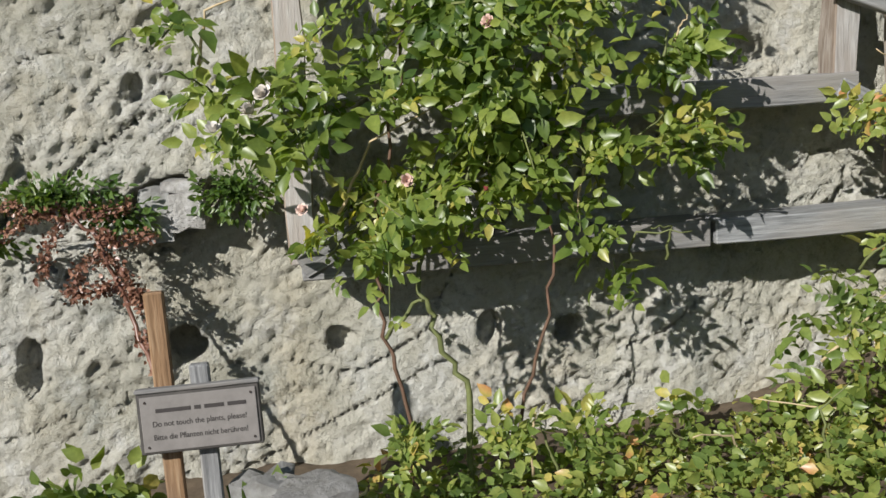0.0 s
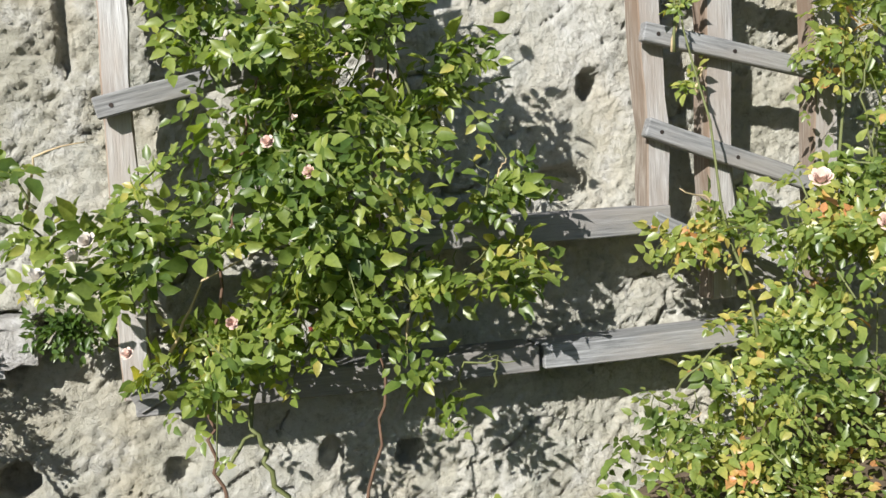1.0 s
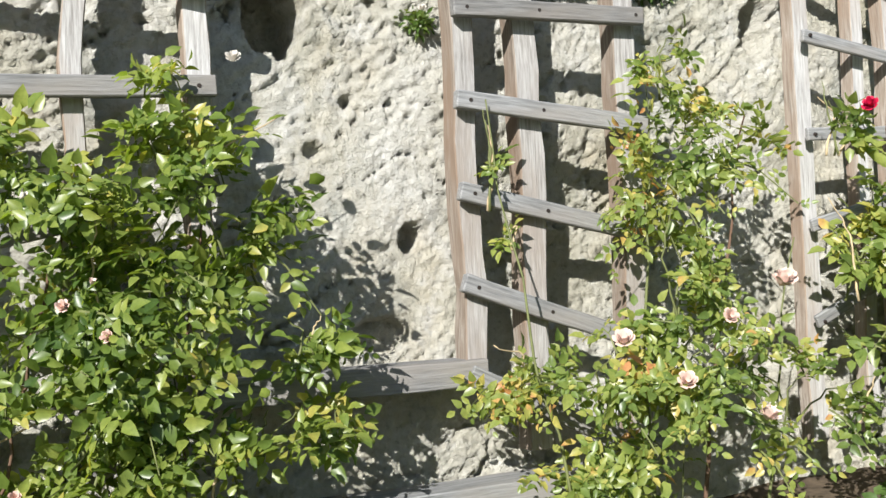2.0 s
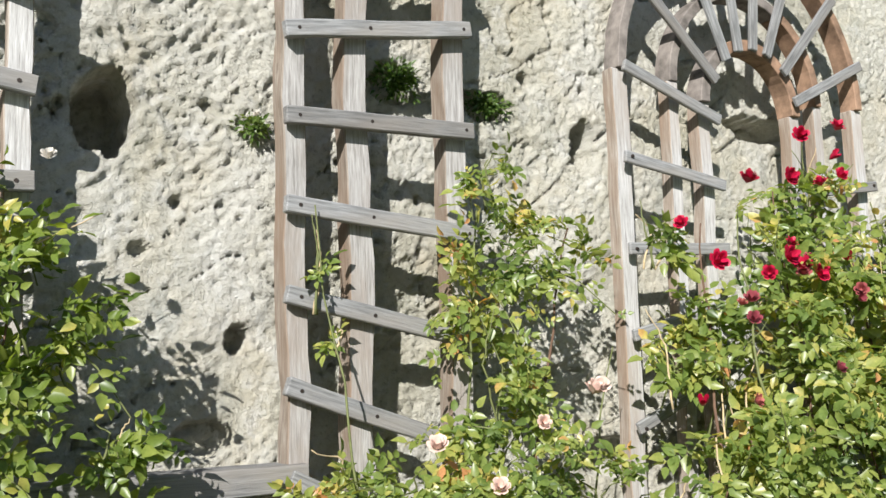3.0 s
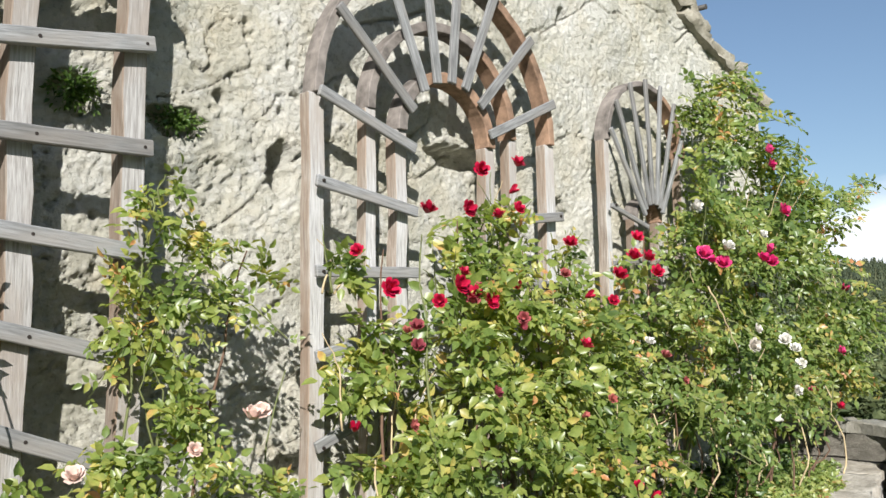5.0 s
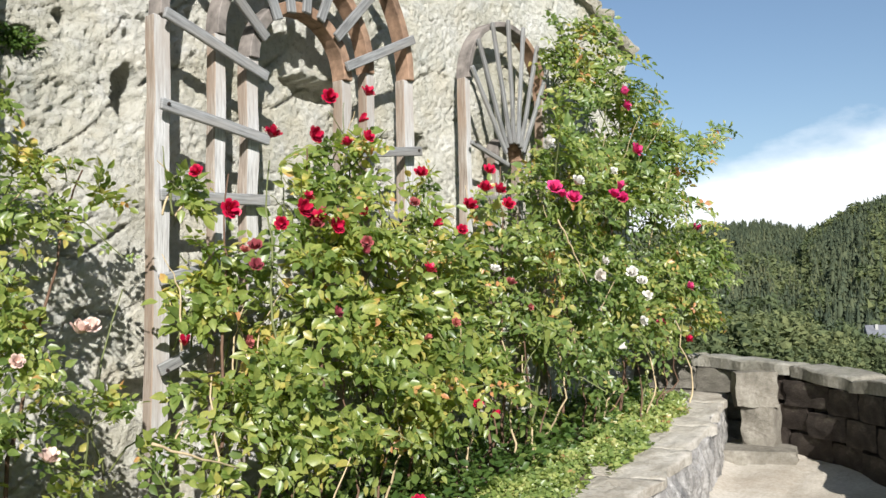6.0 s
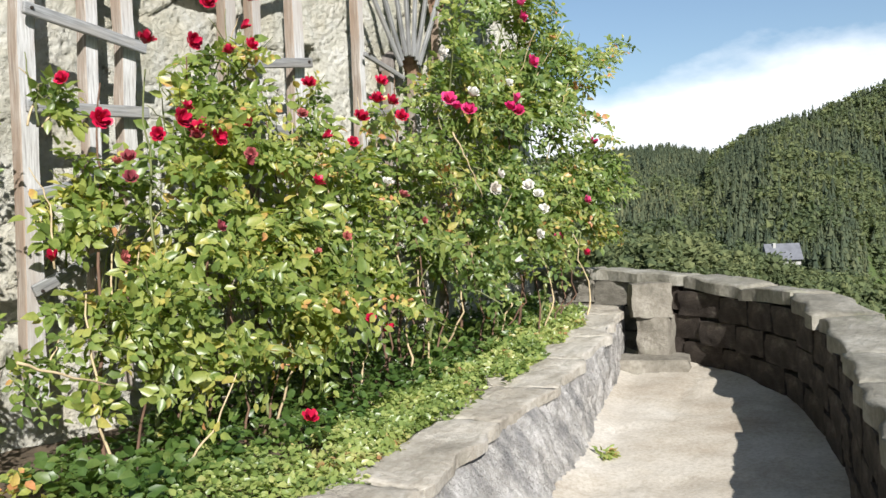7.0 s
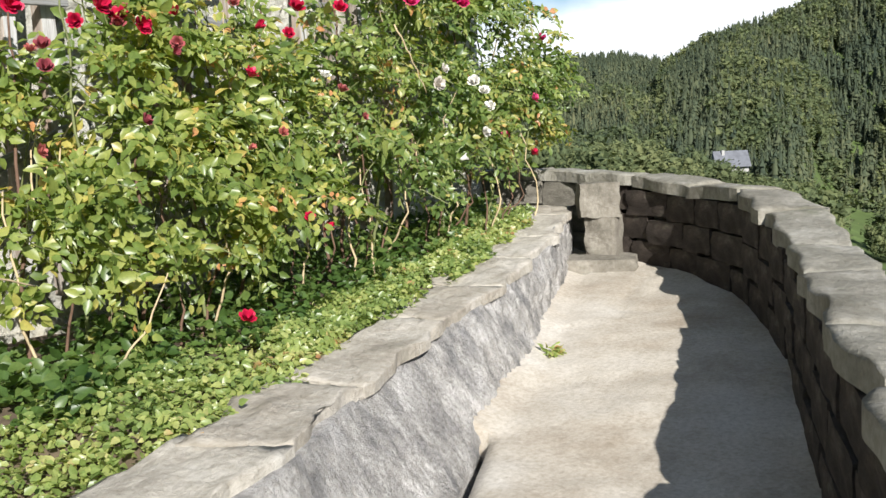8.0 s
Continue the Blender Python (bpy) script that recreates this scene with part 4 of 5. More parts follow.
rose_bush("shrub_rose", (2.1, 3.5, 0.2), "rose shrub with yellowing green leaves and pale blooms", M_LEAF_LIME,
          ((1.85, 3.60, 1.10, 0.42, 0.2, 0.24, 240), (2.10, 3.62, 1.45, 0.26, 0.2, 0.33, 190), (2.15, 3.66, 1.95, 0.3, 0.16, 0.35, 150), (2.55, 3.68, 2.06, 0.28, 0.14, 0.17, 75),
           (1.45, 3.68, 1.12, 0.2, 0.12, 0.14, 50), (1.60, 3.5, 0.55, 0.45, 0.22, 0.28, 170), (2.15, 3.45, 0.95, 0.45, 0.3, 0.36, 230), (2.65, 3.45, 0.95, 0.25, 0.2, 0.22, 50), (2.15, 3.68, 2.32, 0.12, 0.1, 0.16, 26),
           (1.30, 3.62, 0.60, 0.16, 0.12, 0.18, 40), (1.12, 3.56, 0.82, 0.14, 0.1, 0.09, 26), (1.08, 3.52, 0.34, 0.2, 0.14, 0.2, 60), (1.42, 3.6, 0.32, 0.22, 0.2, 0.28, 80), (0.52, 3.48, 0.0, 0.32, 0.2, 0.14, 80), (0.95, 3.42, 0.02, 0.36, 0.22, 0.16, 100), (0.1, 3.52, 0.0, 0.28, 0.15, 0.13, 50), (-0.40, 3.55, -0.02, 0.2, 0.12, 0.1, 26), (1.41, 3.85, 1.95, 0.03, 0.02, 0.25, 8), (1.52, 3.84, 1.62, 0.05, 0.03, 0.04, 8)),
          12, 0.054,
          ((((1.9, 3.55, -0.02), (1.95, 3.6, 0.7), (2.0, 3.65, 1.4), (2.1, 3.7, 2.2)), 0.011, 0.004, M_CANE_GREEN), (((2.1, 3.5, 0.02), (2.2, 3.55, 0.9), (2.4, 3.6, 1.6), (2.6, 3.7, 2.15)), 0.011, 0.004, M_CANE_BROWN),
           (((1.6, 3.5, -0.1), (1.55, 3.55, 0.6), (1.45, 3.65, 1.3), (1.40, 3.84, 2.2)), 0.009, 0.003, M_CANE_GREEN), (((2.4, 3.5, 0.2), (2.5, 3.5, 0.8), (2.75, 3.6, 1.6)), 0.009, 0.003, M_CANE_GREEN)),
          many("blush", ((2.16, 3.38, 1.29), (2.42, 3.38, 1.40), (2.29, 3.3, 0.88), (1.68, 3.42, 1.22), (2.48, 3.45, 1.42), (1.95, 3.4, 1.05)), 1.0) + [("white", 1.22, 4.03, 2.60, 0.5)], 0.09, 34)

rose_bush("red_rose", (3.9, 3.3, 0.4), "large rose bush with crimson blooms and light green leaves", M_LEAF_LIME,
          ((3.40, 3.48, 1.32, 0.36, 0.25, 0.36, 230), (3.10, 3.55, 1.55, 0.14, 0.12, 0.3, 44), (3.85, 3.45, 1.55, 0.45, 0.28, 0.45, 380), (4.35, 3.45, 1.70, 0.45, 0.28, 0.5, 420), (3.95, 3.58, 2.02, 0.36, 0.18, 0.26, 140), (4.25, 3.66, 2.45, 0.25, 0.14, 0.3, 90),
           (3.02, 3.58, 2.12, 0.10, 0.1, 0.2, 22), (4.85, 3.45, 1.55, 0.4, 0.3, 0.5, 360), (3.6, 3.2, 1.05, 0.6, 0.3, 0.34, 430), (4.5, 3.15, 1.05, 0.6, 0.32, 0.34, 430), (3.15, 3.25, 0.95, 0.3, 0.25, 0.3, 130), (4.75, 3.62, 2.15, 0.3, 0.16, 0.25, 110)),
          13, 0.072,
          tuple(((((3.0 + 0.33 * k, 3.2 + 0.06 * (k % 3), 0.36), (3.05 + 0.33 * k, 3.25, 0.9), (3.2 + 0.3 * k, 3.45, 1.6), (3.35 + 0.27 * k, 3.6, 2.2 + 0.1 * (k % 3))), 0.012, 0.004, M_CANE_GREEN if k % 2 else M_CANE_BROWN)) for k in range(7))
          + tuple(((((2.95 + 0.19 * k, 3.05 + 0.11 * (k % 4), 0.36), (2.9 + 0.2 * k + 0.1 * (k % 3), 3.1 + 0.05 * (k % 3), 0.75), (2.95 + 0.2 * k, 3.2, 1.2)), 0.008, 0.004, M_CANE_BROWN if k % 3 else M_DRY)) for k in range(13)),
          many("red", ((3.13, 3.50, 2.17), (3.31, 3.42, 2.00), (3.59, 3.5, 2.41), (3.89, 3.48, 2.46), (4.01, 3.5, 2.69), (4.32, 3.5, 2.76), (4.25, 3.5, 2.59), (4.31, 3.5, 2.50), (4.17, 3.5, 2.44), (3.67, 3.36, 1.95),
                       (3.85, 3.4, 2.10), (3.80, 3.36, 2.04), (3.93, 3.36, 1.98), (4.05, 3.4, 1.96), (4.30, 3.4, 2.05), (4.80, 3.45, 2.33), (4.91, 3.3, 2.02)), 1.0, 3.55)
          + many("red", ((4.82, 2.95, 0.92), (4.95, 2.95, 0.84), (4.29, 2.85, 0.42), (4.39, 3.1, 1.70), (2.78, 3.1, 1.34)), 0.85, 3.15)
          + many("faded", ((3.34, 3.25, 1.78), (3.41, 3.25, 1.80), (3.41, 3.25, 1.71), (4.22, 3.2, 1.87), (4.19, 3.2, 1.82), (3.96, 3.15, 1.47), (3.35, 3.15, 1.33), (4.70, 3.1, 1.31), (5.00, 3.1, 1.40), (3.88, 3.36, 2.02), (3.75, 3.36, 2.02), (3.83, 3.35, 1.94)), 0.75, 3.45), 0.1, 60)

rose_bush("pink_rose", (6.6, 3.3, 0.6), "tall spreading rose bush with magenta and white blooms", M_LEAF_MID,
          ((5.45, 3.45, 1.75, 0.4, 0.28, 0.5, 380), (5.95, 3.45, 2.05, 0.45, 0.3, 0.5, 420), (6.45, 3.45, 2.25, 0.45, 0.32, 0.55, 440), (6.95, 3.45, 2.45, 0.45, 0.35, 0.6, 440), (7.05, 3.60, 3.1, 0.42, 0.3, 0.5, 480), (7.0, 3.75, 3.6, 0.3, 0.2, 0.32, 300), (7.45, 3.55, 2.85, 0.35, 0.25, 0.4, 240),
           (7.5, 3.4, 2.2, 0.45, 0.35, 0.6, 380), (7.4, 3.4, 1.65, 0.5, 0.32, 0.45, 360), (6.7, 3.3, 1.55, 0.5, 0.32, 0.45, 400), (6.0, 3.3, 1.35, 0.45, 0.3, 0.4, 340), (5.3, 3.2, 1.2, 0.45, 0.3, 0.34, 300), (6.0, 3.3, 2.55, 0.3, 0.2, 0.25, 120),
           (8.15, 3.25, 1.80, 0.40, 0.25, 0.3, 190), (7.9, 3.35, 2.75, 0.22, 0.2, 0.35, 80), (8.0, 3.25, 2.25, 0.3, 0.25, 0.35, 150), (7.9, 3.35, 1.45, 0.3, 0.25, 0.25, 110), (6.6, 3.3, 1.25, 0.5, 0.25, 0.25, 170), (7.6, 3.5, 3.1, 0.2, 0.2, 0.3, 40)),
          14, 0.066,
          tuple(((((5.3 + 0.4 * k, 3.35 + 0.05 * (k % 3), 0.5 + 0.02 * k), (5.35 + 0.4 * k, 3.35, 1.1), (5.5 + 0.38 * k, 3.45, 1.9), (5.7 + 0.32 * k, 3.6, 2.5 + 0.12 * k)), 0.013, 0.004, M_CANE_GREEN if k % 2 else M_CANE_BROWN)) for k in range(6))
          + tuple(((((5.2 + 0.2 * k, 3.15 + 0.09 * (k % 4), 0.48 + 0.012 * k), (5.15 + 0.21 * k + 0.1 * (k % 3), 3.15 + 0.06 * (k % 3), 0.9), (5.2 + 0.2 * k, 3.25, 1.4)), 0.008, 0.004, M_CANE_BROWN if k % 3 else M_DRY)) for k in range(13))
          + ((((7.5, 3.4, 2.65), (8.1, 3.4, 2.97), (8.7, 3.4, 3.13), (9.25, 3.4, 3.24)), 0.005, 0.002, M_CANE_GREEN),),
          many("pink", ((6.19, 3.2, 2.30), (6.08, 3.2, 2.34), (6.34, 3.2, 2.29), (7.01, 3.15, 2.42), (7.06, 3.15, 2.35), (6.92, 3.15, 2.36), (7.08, 3.3, 3.23), (7.12, 3.3, 3.12), (8.16, 3.2, 1.68), (8.62, 3.3, 1.70), (7.65, 3.2, 1.35), (8.3, 3.3, 2.17), (7.26, 3.2, 2.77)), 1.1)
          + many("red", ((5.14, 3.3, 2.00), (5.21, 3.35, 2.15), (5.39, 3.35, 2.28), (5.52, 3.35, 2.29), (5.64, 3.35, 2.20), (5.43, 3.4, 2.41), (8.33, 3.3, 1.20)), 1.0, 3.5)
          + many("white", ((6.82, 3.1, 2.54), (6.29, 3.15, 2.40), (5.89, 3.25, 2.66), (6.57, 3.0, 1.73), (7.10, 3.05, 1.76), (7.24, 3.05, 1.69), (7.34, 3.05, 1.58), (7.22, 3.05, 1.38), (6.85, 3.0, 1.18), (6.64, 3.05, 1.84), (5.28, 3.1, 1.73)), 1.0, 3.35)
          + many("faded", ((5.74, 3.05, 1.50), (5.52, 3.05, 1.65), (4.56, 3.4, 2.12)), 0.7), 0.1, 60)
# leaves along the long free twig
rose_bush("rose_shoot", (7.5, 3.4, 2.65), "long free rose shoot reaching out against the sky", M_LEAF_MID,
          tuple((7.7 + 0.064 * k, 3.38, 2.78 + 0.0185 * k, 0.06, 0.06, 0.06, 7) for k in range(25)), 15, 0.05)


# ---- ground plants ----
def ground_cover(name, x_range, y_of, count, size, mat, label, seed, height=0.1):
    rng = np.random.default_rng(seed)
    x = rng.uniform(*x_range, count)
    t = rng.uniform(0, 1, count)
    lo, hi = np.array([y_of(v) for v in x]).T
    y = lo + (hi - lo) * t
    lump = np.array([0.5 + 0.5 * noise.noise(Vector((a * 4, b * 4, seed))) for a, b in zip(x, y)])
    keep = np.array([noise.noise(Vector((a * 3.3, b * 3.3, seed + 4))) > -0.3 for a, b in zip(x, y)])
    x, y, lump = x[keep], y[keep], lump[keep]
    count = len(x)
    z = np.array([soil_z(v) for v in x]) + rng.uniform(0, 1, count) * height * (0.4 + 1.2 * lump)
    along = unit(np.column_stack((rng.normal(size=count), rng.normal(size=count), rng.uniform(-0.2, 0.9, count))))
    normal = unit(np.column_stack((rng.normal(size=count) * 0.7 - 0.35, rng.normal(size=count) * 0.7 - 0.45, np.ones(count))))
    me = leaf_mesh(name, np.column_stack((x, y, z)), along, normal, size * rng.uniform(0.5, 1.3, count), mat, 1.15)
    ob = part(name, me, None)
    return tagged(ob, label, "ground cover", "", "stuff")


ground_cover("ground_cover", (1.6, 8.0), lambda x: (lerp_table(BED_EDGE, x) + 0.30 + 0.16 * noise.noise(Vector((x * 2.3, 0, 4))), lerp_table(BED_EDGE, x) + (1.3 if x < 3.6 else 0.85)), 25000, 0.036, M_GROUND_LEAF, "light green low ground cover along the bed's edge", 21, 0.07)
ground_cover("low_herbs", (2.6, 8.0), lambda x: (lerp_table(BED_EDGE, x) + (1.0 if x < 3.6 else 0.7), min(4.0, lerp_table(BED_EDGE, x) + 1.8)), 6000, 0.06, M_GREY_LEAF, "dark green low herbs under the rose bushes", 22, 0.16)
ground_cover("wall_foot_herbs", (-0.55, 2.6), lambda x: (2.95 if x > 0.2 else 3.2, 3.8), 4600, 0.046, M_LEAF_LIME, "tangled green weeds at the wall's foot", 23, 0.17)


# ---- wall plants, sign and small things at the wall ----
def tuft(name, at, radius, count, leaf, mat, label, seed, category="fern", width=0.8):
    rng = np.random.default_rng(seed)
    d = unit(rng.normal(size=(count, 3)) + np.array((0, -0.9, 0.1)))
    p = np.array(at) + d * np.array(radius) * rng.uniform(0.05, 1.0, (count, 1))
    along = unit(d + rng.normal(size=(count, 3)) * 0.5 + np.array((0, -0.2, -0.2)))
    normal = unit(rng.normal(size=(count, 3)) * 0.6 + np.array((-0.2, -0.8, 0.7)))
    ob = thing(name, at, label, category, "plants in the rock wall")
    part("foliage", leaf_mesh(name, p, along, normal, leaf * rng.uniform(0.6, 1.3, count), mat, width), None, ob)
    return ob


tuft("fern", (1.96, 4.17, 2.89), (0.14, 0.09, 0.12), 420, 0.034, M_GREY_LEAF, "dark green fern growing from a hollow in the rock", 31)
tuft("fern", (2.52, 4.24, 2.85), (0.16, 0.08, 0.07), 380, 0.032, M_GREY_LEAF, "dark green fern tuft drooping from a crack in the rock", 32)
tuft("fern", (1.24, 4.15, 2.58), (0.08, 0.06, 0.08), 150, 0.034, M_GREY_LEAF, "small green fern tuft on bare rock", 33)
tuft("fern", (-1.52, 4.10, 0.89), (0.27, 0.10, 0.07), 520, 0.035, M_GREY_LEAF, "grey-green ferns along a mossy ledge", 34)
tuft("fern", (-1.30, 4.10, 0.80), (0.16, 0.10, 0.08), 240, 0.035, M_GREY_LEAF, "grey-green ferns along a mossy ledge", 35)
tuft("fern", (-0.88, 4.08, 0.86), (0.20, 0.10, 0.12), 480, 0.035, M_GREY_LEAF, "dense green ferns under a rock ledge", 36)
tuft("fern", (-1.72, 4.08, 0.74), (0.12, 0.08, 0.06), 160, 0.035, M_GREY_LEAF, "grey-green ferns along a mossy ledge", 37)
tuft("bedding_plant", (-1.38, 3.44, -0.03), (0.22, 0.16, 0.2), 380, 0.07, M_LEAF_LIME, "yellow-green broad-leaved plant at the wall's foot", 38, "plant", 1.1)
tuft("bedding_plant", (-0.86, 3.36, -0.1), (0.14, 0.12, 0.14), 110, 0.08, M_LEAF_MID, "green broad-leaved plant beside a sign", 39, "plant", 1.0)
tuft("path_weed", (5.45, 2.0, 0.13), (0.09, 0.06, 0.04), 60, 0.05, M_GROUND_LEAF, "small green weed in a paving joint", 40, "weed")


def rock_bm(sx, sy, sz, seed, cuts=2, rough=0.12, round_off=0.2):
    bm = bmesh.new()
    bmesh.ops.create_cube(bm, size=1)
    bmesh.ops.subdivide_edges(bm, edges=list(bm.edges), cuts=cuts, use_grid_fill=True)
    for e in bm.edges:
        e.smooth = e.calc_face_angle(0) < 0.6
    for v in bm.verts:
        p = v.co.copy()
        r = p.lerp(p.normalized() * 0.62, round_off)
        r += p.normalized() * rough * (noise.noise(p * 2.6 + Vector((seed * 3.7, seed, 0))) + 0.5 * noise.noise(p * 7 + Vector((seed, 0, seed * 2.1))))
        v.co = Vector((r.x * sx, r.y * sy, r.z * sz))
    for f in bm.faces:
        f.smooth = True
    return bm


def loose_stone(x, y, z, sx, sy, sz, seed, mat, label, turn=0.0):
    ob = part("stone", rock_bm(sx, sy, sz, seed, 3, 0.2), mat, None, "", Matrix.Translation((x, y, z)) @ Euler((0, 0, radians(turn))).to_matrix().to_4x4())
    return tagged(ob, label, "stone", "stones at the wall")


loose_stone(-0.72, 3.32, -0.10, 0.24, 0.2, 0.30, 3, M_RUBBLE, "grey broken stone lying on the soil", 20)
loose_stone(-0.86, 3.40, -0.10, 0.15, 0.15, 0.32, 4, M_RUBBLE, "grey upright stone splinter lying on the soil", -15)
loose_stone(-1.185, 4.16, 0.79, 0.11, 0.14, 0.17, 5, M_RUBBLE, "small grey stone wedged into a rock ledge")
loose_stone(-1.075, 4.15, 0.80, 0.12, 0.14, 0.13, 6, M_BEDWALL, "small ochre stone wedged into a rock ledge")
loose_stone(-1.09, 4.16, 0.885, 0.13, 0.12, 0.05, 7, M_BEDWALL, "flat ochre stone wedged into a rock ledge")


def text_mesh(words, size):
    cu = bpy.data.curves.new("lettering", "FONT")
    cu.body, cu.size, cu.align_x, cu.align_y, cu.extrude = words, size, "CENTER", "CENTER", 0.0006
    ob = bpy.data.objects.new("lettering", cu)
    scene.collection.objects.link(ob)
    me = bpy.data.meshes.new_from_object(ob.evaluated_get(bpy.context.evaluated_depsgraph_get()))
    bpy.data.objects.remove(ob)
    return me


def build_sign():
    sign = thing("plant_sign", (-1.05, 3.36, -0.25), "small weathered grey sign board with dark lettering on two wooden stakes", "sign")
    tilt = Matrix.Translation((-1.012, 3.30, 0.298)) @ Euler((radians(-6), radians(-1.5), radians(-4))).to_matrix().to_4x4()
    part("board", box_bm(0.345, 0.022, 0.178, 0.004, 6, 0.002, 3), M_SIGN_EDGE, sign, "", tilt)
    plate = part("face_plate", box_bm(0.325, 0.006, 0.158, 0.002), M_SIGN, sign, "grey lettered plate", tilt @ Matrix.Translation((0, -0.0135, -0.002)))
    part("ledge_strip", box_bm(0.35, 0.034, 0.012, 0.003, 5, 0.002, 5), M_WOOD, sign, "", tilt @ Matrix.Translation((0, -0.002, 0.093)))
    up = Matrix.Rotation(radians(90), 4, "X")
    for z, words in ((-0.002, "Do not touch the plants, please!"), (-0.040, "Bitte die Pflanzen nicht berühren!")):
        me = text_mesh(words, 0.0225)
        width = max(v.co.x for v in me.vertices) - min(v.co.x for v in me.vertices)
        part("lettering", me, M_LETTER, plate, "", tilt @ Matrix.Translation((0.0, -0.0172, z)) @ up @ Matrix.Diagonal((0.262 / width, 1.0, 1.0, 1.0)))
    x = -0.12
    for w in (0.098, 0.018, 0.055, 0.052):
        part("lettering", box_bm(w, 0.0012, 0.011, 0.0), M_LETTER, plate, "", tilt @ Matrix.Translation((x + w / 2, -0.0172, 0.036)))
        x += w + 0.010
    for sx in (-0.148, 0.148):
        for sz in (-0.066, 0.062):
            bm = bmesh.new()
            bmesh.ops.create_cone(bm, cap_ends=True, segments=8, radius1=0.004, radius2=0.003, depth=0.004)
            part("screw", bm, M_BOLT, plate, "", tilt @ Matrix.Translation((sx, -0.018, sz)) @ up)
    board("stake", (-1.105, 3.36, -0.3), (-1.115, 3.37, 0.66), 0.055, 0.035, sign, M_STAKE, 0.004, 71, "tan pine stake")
    board("stake", (-0.998, 3.345, -0.3), (-1.005, 3.345, 0.445), 0.055, 0.035, sign, M_WOOD, 0.004, 72)


build_sign()


def build_amaranth():
    plant = thing("dry_amaranth", (-1.15, 3.6, -0.25), "withered amaranth with drooping rust-red seed heads against the wall", "plant")
    rng = np.random.default_rng(44)
    cane(plant, ((-1.13, 3.55, -0.26), (-1.2, 3.86, 0.24), (-1.29, 3.98, 0.49), (-1.387, 4.02, 0.765), (-1.485, 4.03, 0.852)), 0.011, 0.006, M_RUST, 0.015, 9, "stem")
    heads = (((-1.42, 3.75, 0.88), (-1.52, 3.74, 0.86), (-1.62, 3.72, 0.78), (-1.68, 3.72, 0.70)), ((-1.40, 3.75, 0.87), (-1.46, 3.72, 0.78), (-1.50, 3.72, 0.66)),
             ((-1.38, 3.75, 0.86), (-1.30, 3.74, 0.86), (-1.20, 3.74, 0.87)), ((-1.33, 3.74, 0.80), (-1.26, 3.72, 0.76), (-1.14, 3.72, 0.78)), ((-1.30, 3.73, 0.74), (-1.38, 3.7, 0.68), (-1.42, 3.7, 0.60)),
             ((-1.26, 3.71, 0.62), (-1.33, 3.68, 0.62), (-1.40, 3.68, 0.60)), ((-1.24, 3.7, 0.58), (-1.20, 3.68, 0.60), (-1.19, 3.68, 0.54)), ((-1.3, 3.73, 0.72), (-1.24, 3.7, 0.66), (-1.22, 3.7, 0.6)), ((-1.45, 3.74, 0.86), (-1.56, 3.74, 0.9), (-1.66, 3.74, 0.88)),
             ((-1.21, 3.66, 0.46), (-1.17, 3.64, 0.44), (-1.16, 3.62, 0.36)))
    def back(p):
        return (-0.7 + (p[0] + 0.7) * 1.09, p[1] + 0.28, 1.19 + (p[2] - 1.19) * 1.09)
    for k, pts in enumerate(heads):
        pts = [back(p) for p in pts]
        cane(plant, pts, 0.004, 0.002, M_RUST, 0.012, 90 + k, "stalk")
        P = []
        for a, b in zip(pts, pts[1:]):
            t = rng.uniform(0, 1, (110, 1))
            P.append(np.array(a) * (1 - t) + np.array(b) * t + rng.normal(size=(110, 3)) * 0.014)
        P = np.concatenate(P)
        n = len(P)
        part("seed_head", leaf_mesh("seed_head", P, unit(rng.normal(size=(n, 3))), unit(rng.normal(size=(n, 3)) + np.array((0, -1, 0.5))), 0.017 * rng.uniform(0.6, 1.3, n), M_RUST, 1.3), None, plant)


build_amaranth()


# ---- top of the rock wall ----
def build_coping():
    r = random.Random(17)
    x = 6.5
    while x < 8.55:
        w = r.uniform(0.24, 0.46)
        z0, z1 = lerp_table(WALL_TOP, x), lerp_table(WALL_TOP, x + w)
        slope = math.atan2(z1 - z0, w)
        m = Matrix.Translation((x + w / 2, 4.40, (z0 + z1) / 2 - 0.02)) @ Euler((0, -slope, 0)).to_matrix().to_4x4()
        part("coping_stone", rock_bm(w / math.cos(slope) * 0.98, 0.52, r.uniform(0.13, 0.2), 60 + int(x * 10), 5, 0.2, 0.06), M_COPING, wall_north, "", m)
        x += w


build_coping()
pipe = thing("drain_pipe", (7.59, 4.2, 4.74), "short black pipe sticking out of the wall's top", "pipe")
part("tube", tube_bm(((7.59, 4.5, 4.74), (7.59, 4.12, 4.72)), (0.024, 0.024), 10), M_SIGN_EDGE, pipe)


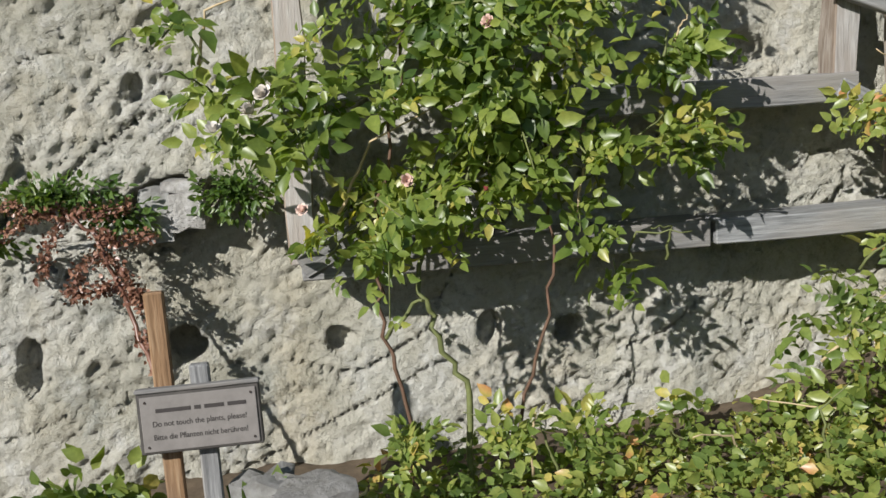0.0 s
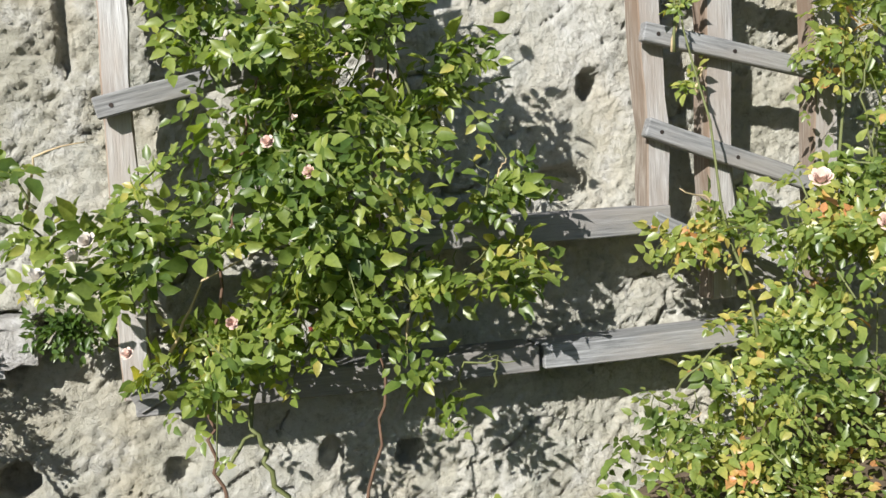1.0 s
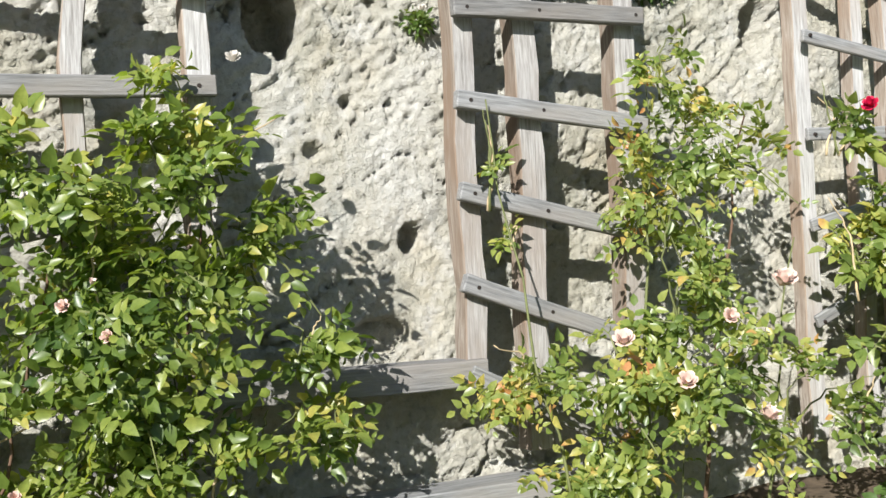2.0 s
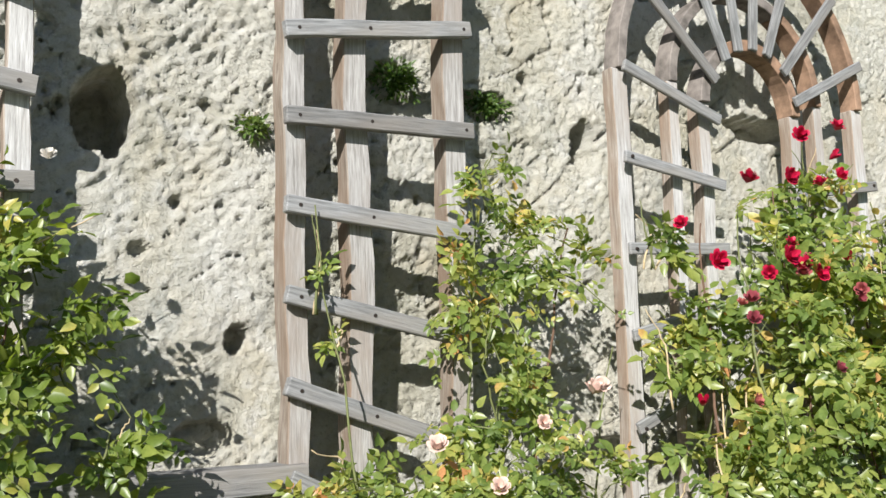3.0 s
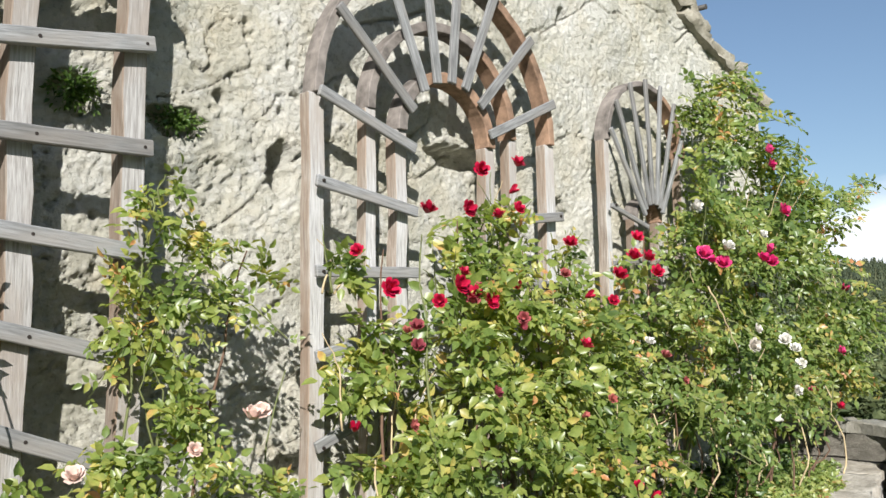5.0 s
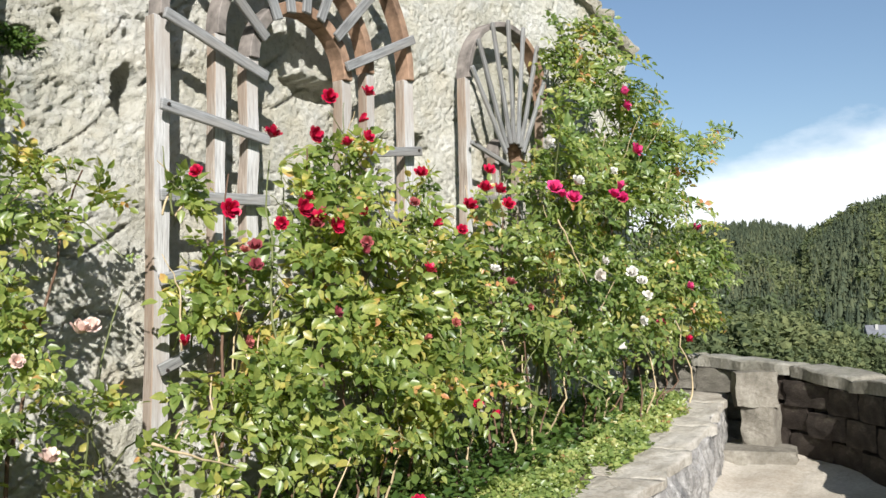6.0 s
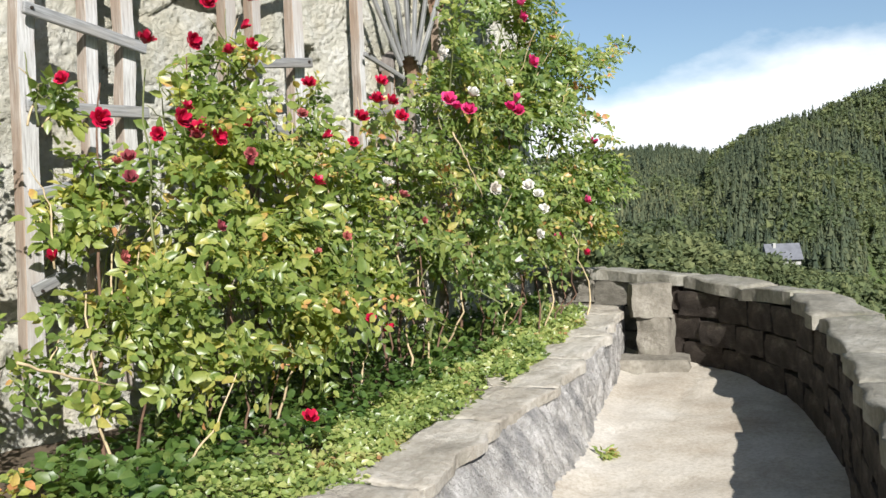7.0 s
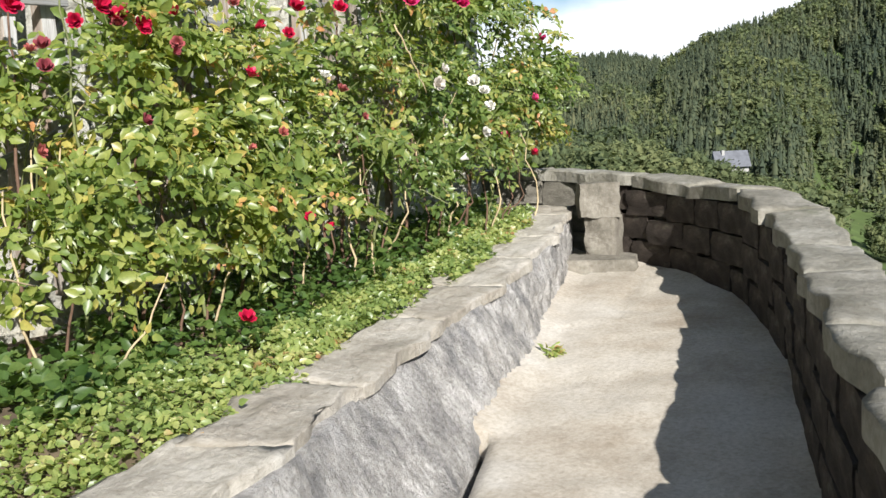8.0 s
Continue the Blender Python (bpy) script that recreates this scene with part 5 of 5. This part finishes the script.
# ---- paving and stones, piece by piece ----
def build_path():
    verts, faces, nx, ny = [], [], 240, 30
    for i in range(nx + 1):
        x = -4 + 12.5 * i / nx
        ya, yb = lerp_table(BED_FOOT, x) + (0.06 if x > 4.2 else 0.09), lerp_table(PARAPET_IN, x) - 0.1
        for k in range(ny + 1):
            y = yb + (ya - yb) * k / ny
            p = Vector((x, y, 0))
            z = path_z(x) + 0.022 * noise.noise(p * 1.6) + 0.008 * noise.noise(p * 6) + 0.004 * noise.noise(p * 19)
            joint = abs(noise.noise(Vector((x * 0.55 + 0.2 * y, y * 0.5, 6))))
            verts.append((x, y, z - (0.012 if joint < 0.012 else 0.0) + (0.05 * max(0.0, 1 - (ya - y) / 0.16) if x > 4.2 else -0.5 * max(0.0, 0.17 - (ya - y)) / 0.17)))
    faces = [(i * (ny + 1) + k, (i + 1) * (ny + 1) + k, (i + 1) * (ny + 1) + k + 1, i * (ny + 1) + k + 1) for i in range(nx) for k in range(ny)]
    path = part("path", smooth(mesh_from("path", verts, faces, None, M_PAVE)), None)
    tagged(path, "narrow worn sandy stone rampart path, half in shade", "path", "", "structure")


build_path()


def walk_line(table, gap, r):
    """Steps along a plan line: place, tangent and length of each piece."""
    pts = [Vector((x, y, 0)) for x, y in table]
    cum = [0.0]
    for a, b in zip(pts, pts[1:]):
        cum.append(cum[-1] + (b - a).length)

    def at(s):
        for i in range(len(pts) - 1):
            if s <= cum[i + 1] or i == len(pts) - 2:
                return pts[i].lerp(pts[i + 1], (s - cum[i]) / (cum[i + 1] - cum[i]))
    s = 0.0
    while s < cum[-1] - 0.1:
        w = min(r.uniform(*gap), cum[-1] - s)
        a, b = at(s), at(s + w)
        yield (a + b) / 2, (b - a).normalized(), (b - a).length, s
        s += w


def build_capstones():
    r = random.Random(12)
    for mid, t, w, s in walk_line(BED_EDGE, (0.7, 1.7), r):
        a, b = mid - t * (w / 2 - 0.003), mid + t * (w / 2 - 0.003)
        n = Vector((-t.y, t.x, 0))
        j = r.uniform(-0.02, 0.02)
        dep = r.uniform(0.36, 0.46)
        c = []
        for p, o in ((a, 0.004), (b, 0.004), (b, dep), (a, dep)):
            q = p + n * o
            c.append((q.x, q.y, bed_top(p.x) + 0.018 * noise.noise(Vector((p.x * 1.7, 2, 9)))))
        part("capstone", slab_bm(c, 0.06, 4.0, 0.006, 0.05, 19, 0.4), M_EDGING, bed_wall)


build_capstones()


def build_parapet():
    r = random.Random(5)
    verts, faces = [], []
    pts = [Vector((x, y, 0)) for x, y in PARAPET_IN]
    for i, p in enumerate(pts):
        t = (pts[min(i + 1, len(pts) - 1)] - pts[max(i - 1, 0)]).normalized()
        n = Vector((t.y, -t.x, 0))
        top = lerp_table(PARAPET_TOP, p.x) - 0.09
        for o, z in ((0.05, path_z(p.x) - 0.4), (0.05, top), (0.25, top), (0.25, -2.5)):
            q = p + n * o
            verts.append((q.x, q.y, z))
    faces = [(i * 4 + k, (i + 1) * 4 + k, (i + 1) * 4 + k + 1, i * 4 + k + 1) for i in range(len(pts) - 1) for k in range(3)] + [(0, 1, 2, 3), tuple(len(verts) - k for k in (1, 2, 3, 4))]
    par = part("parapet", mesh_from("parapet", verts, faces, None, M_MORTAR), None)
    tagged(par, "curved brown sandstone parapet wall with pale capstones", "parapet", "", "structure")
    variants = []
    for k in range(7):
        me = bpy.data.meshes.new("stone_block")
        bm = rock_bm(1, 1, 1, 20 + k, 4, 0.075, 0.07)
        bm.to_mesh(me)
        bm.free()
        # six blocks with shade in their colour, one paler for the far end
        me.materials.append(M_SHADED_BLOCK if k < 6 else M_CAP)
        variants.append(me)
    courses = 3
    for c in range(courses):
        for mid, t, w, s in walk_line(PARAPET_IN, (0.34, 0.62), r):
            if mid.x < 0.5:
                continue
            lo, hi = path_z(mid.x) - 0.03, lerp_table(PARAPET_TOP, mid.x) - 0.10
            h = (hi - lo) / courses
            n = Vector((t.y, -t.x, 0))
            m = Matrix((t, -n, Vector((0, 0, 1)))).transposed().to_4x4()
            at = mid + n * (0.085 + r.uniform(-0.012, 0.012)) + Vector((0, 0, lo + h * (c + 0.5)))
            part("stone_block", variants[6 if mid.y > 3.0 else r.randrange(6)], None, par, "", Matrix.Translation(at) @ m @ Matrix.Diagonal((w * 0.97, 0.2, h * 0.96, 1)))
    for mid, t, w, s in walk_line(PARAPET_IN, (0.6, 1.1), r):
        if mid.x < -0.5:
            continue
        n = Vector((t.y, -t.x, 0))
        a, b = mid - t * (w / 2 - 0.002), mid + t * (w / 2 - 0.002)
        c = []
        for p, o in ((a, 0.31), (b, 0.31), (b, -0.012), (a, -0.012)):
            q = p + n * o
            c.append((q.x, q.y, lerp_table(PARAPET_TOP, p.x) + r.uniform(-0.015, 0.015)))
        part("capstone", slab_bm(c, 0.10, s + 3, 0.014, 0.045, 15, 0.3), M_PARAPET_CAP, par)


build_parapet()


def step_stone(x, y, z, sx, sy, sz, turn, seed, label):
    ob = part("stone_step", rock_bm(sx, sy, sz, seed, 6, 0.085, 0.12), M_CAP, None, "", Matrix.Translation((x, y, z)) @ Euler((0, 0, radians(turn))).to_matrix().to_4x4())
    return tagged(ob, label, "stone block", "stone blocks at the parapet")


step_stone(7.93, 2.72, 0.285, 0.50, 0.58, 0.17, 18, 51, "flat worn sandstone step at the parapet's foot")
step_stone(8.10, 2.76, 0.525, 0.28, 0.27, 0.34, 8, 52, "worn square sandstone block standing on a step")
step_stone(8.08, 2.80, 0.825, 0.30, 0.33, 0.28, 30, 53, "worn sandstone block stacked on another block")


def dry_shoots():
    """Bare dry canes that stick out of the rose bushes."""
    for k, pts in enumerate((((5.62, 3.08, 2.08), (5.72, 3.04, 1.9), (5.86, 3.02, 1.66)), ((2.35, 2.75, 1.0), (2.55, 2.72, 0.92), (2.75, 2.75, 0.86)), ((3.15, 2.85, 0.45), (3.3, 2.8, 0.62), (3.42, 2.8, 0.82)))):
        ob = thing("dry_cane", pts[0], "bare dry tan rose cane sticking out of the bush", "cane", "dry canes")
        cane(ob, pts, 0.006, 0.003, M_DRY, 0.01, 300 + k, "shoot")


dry_shoots()
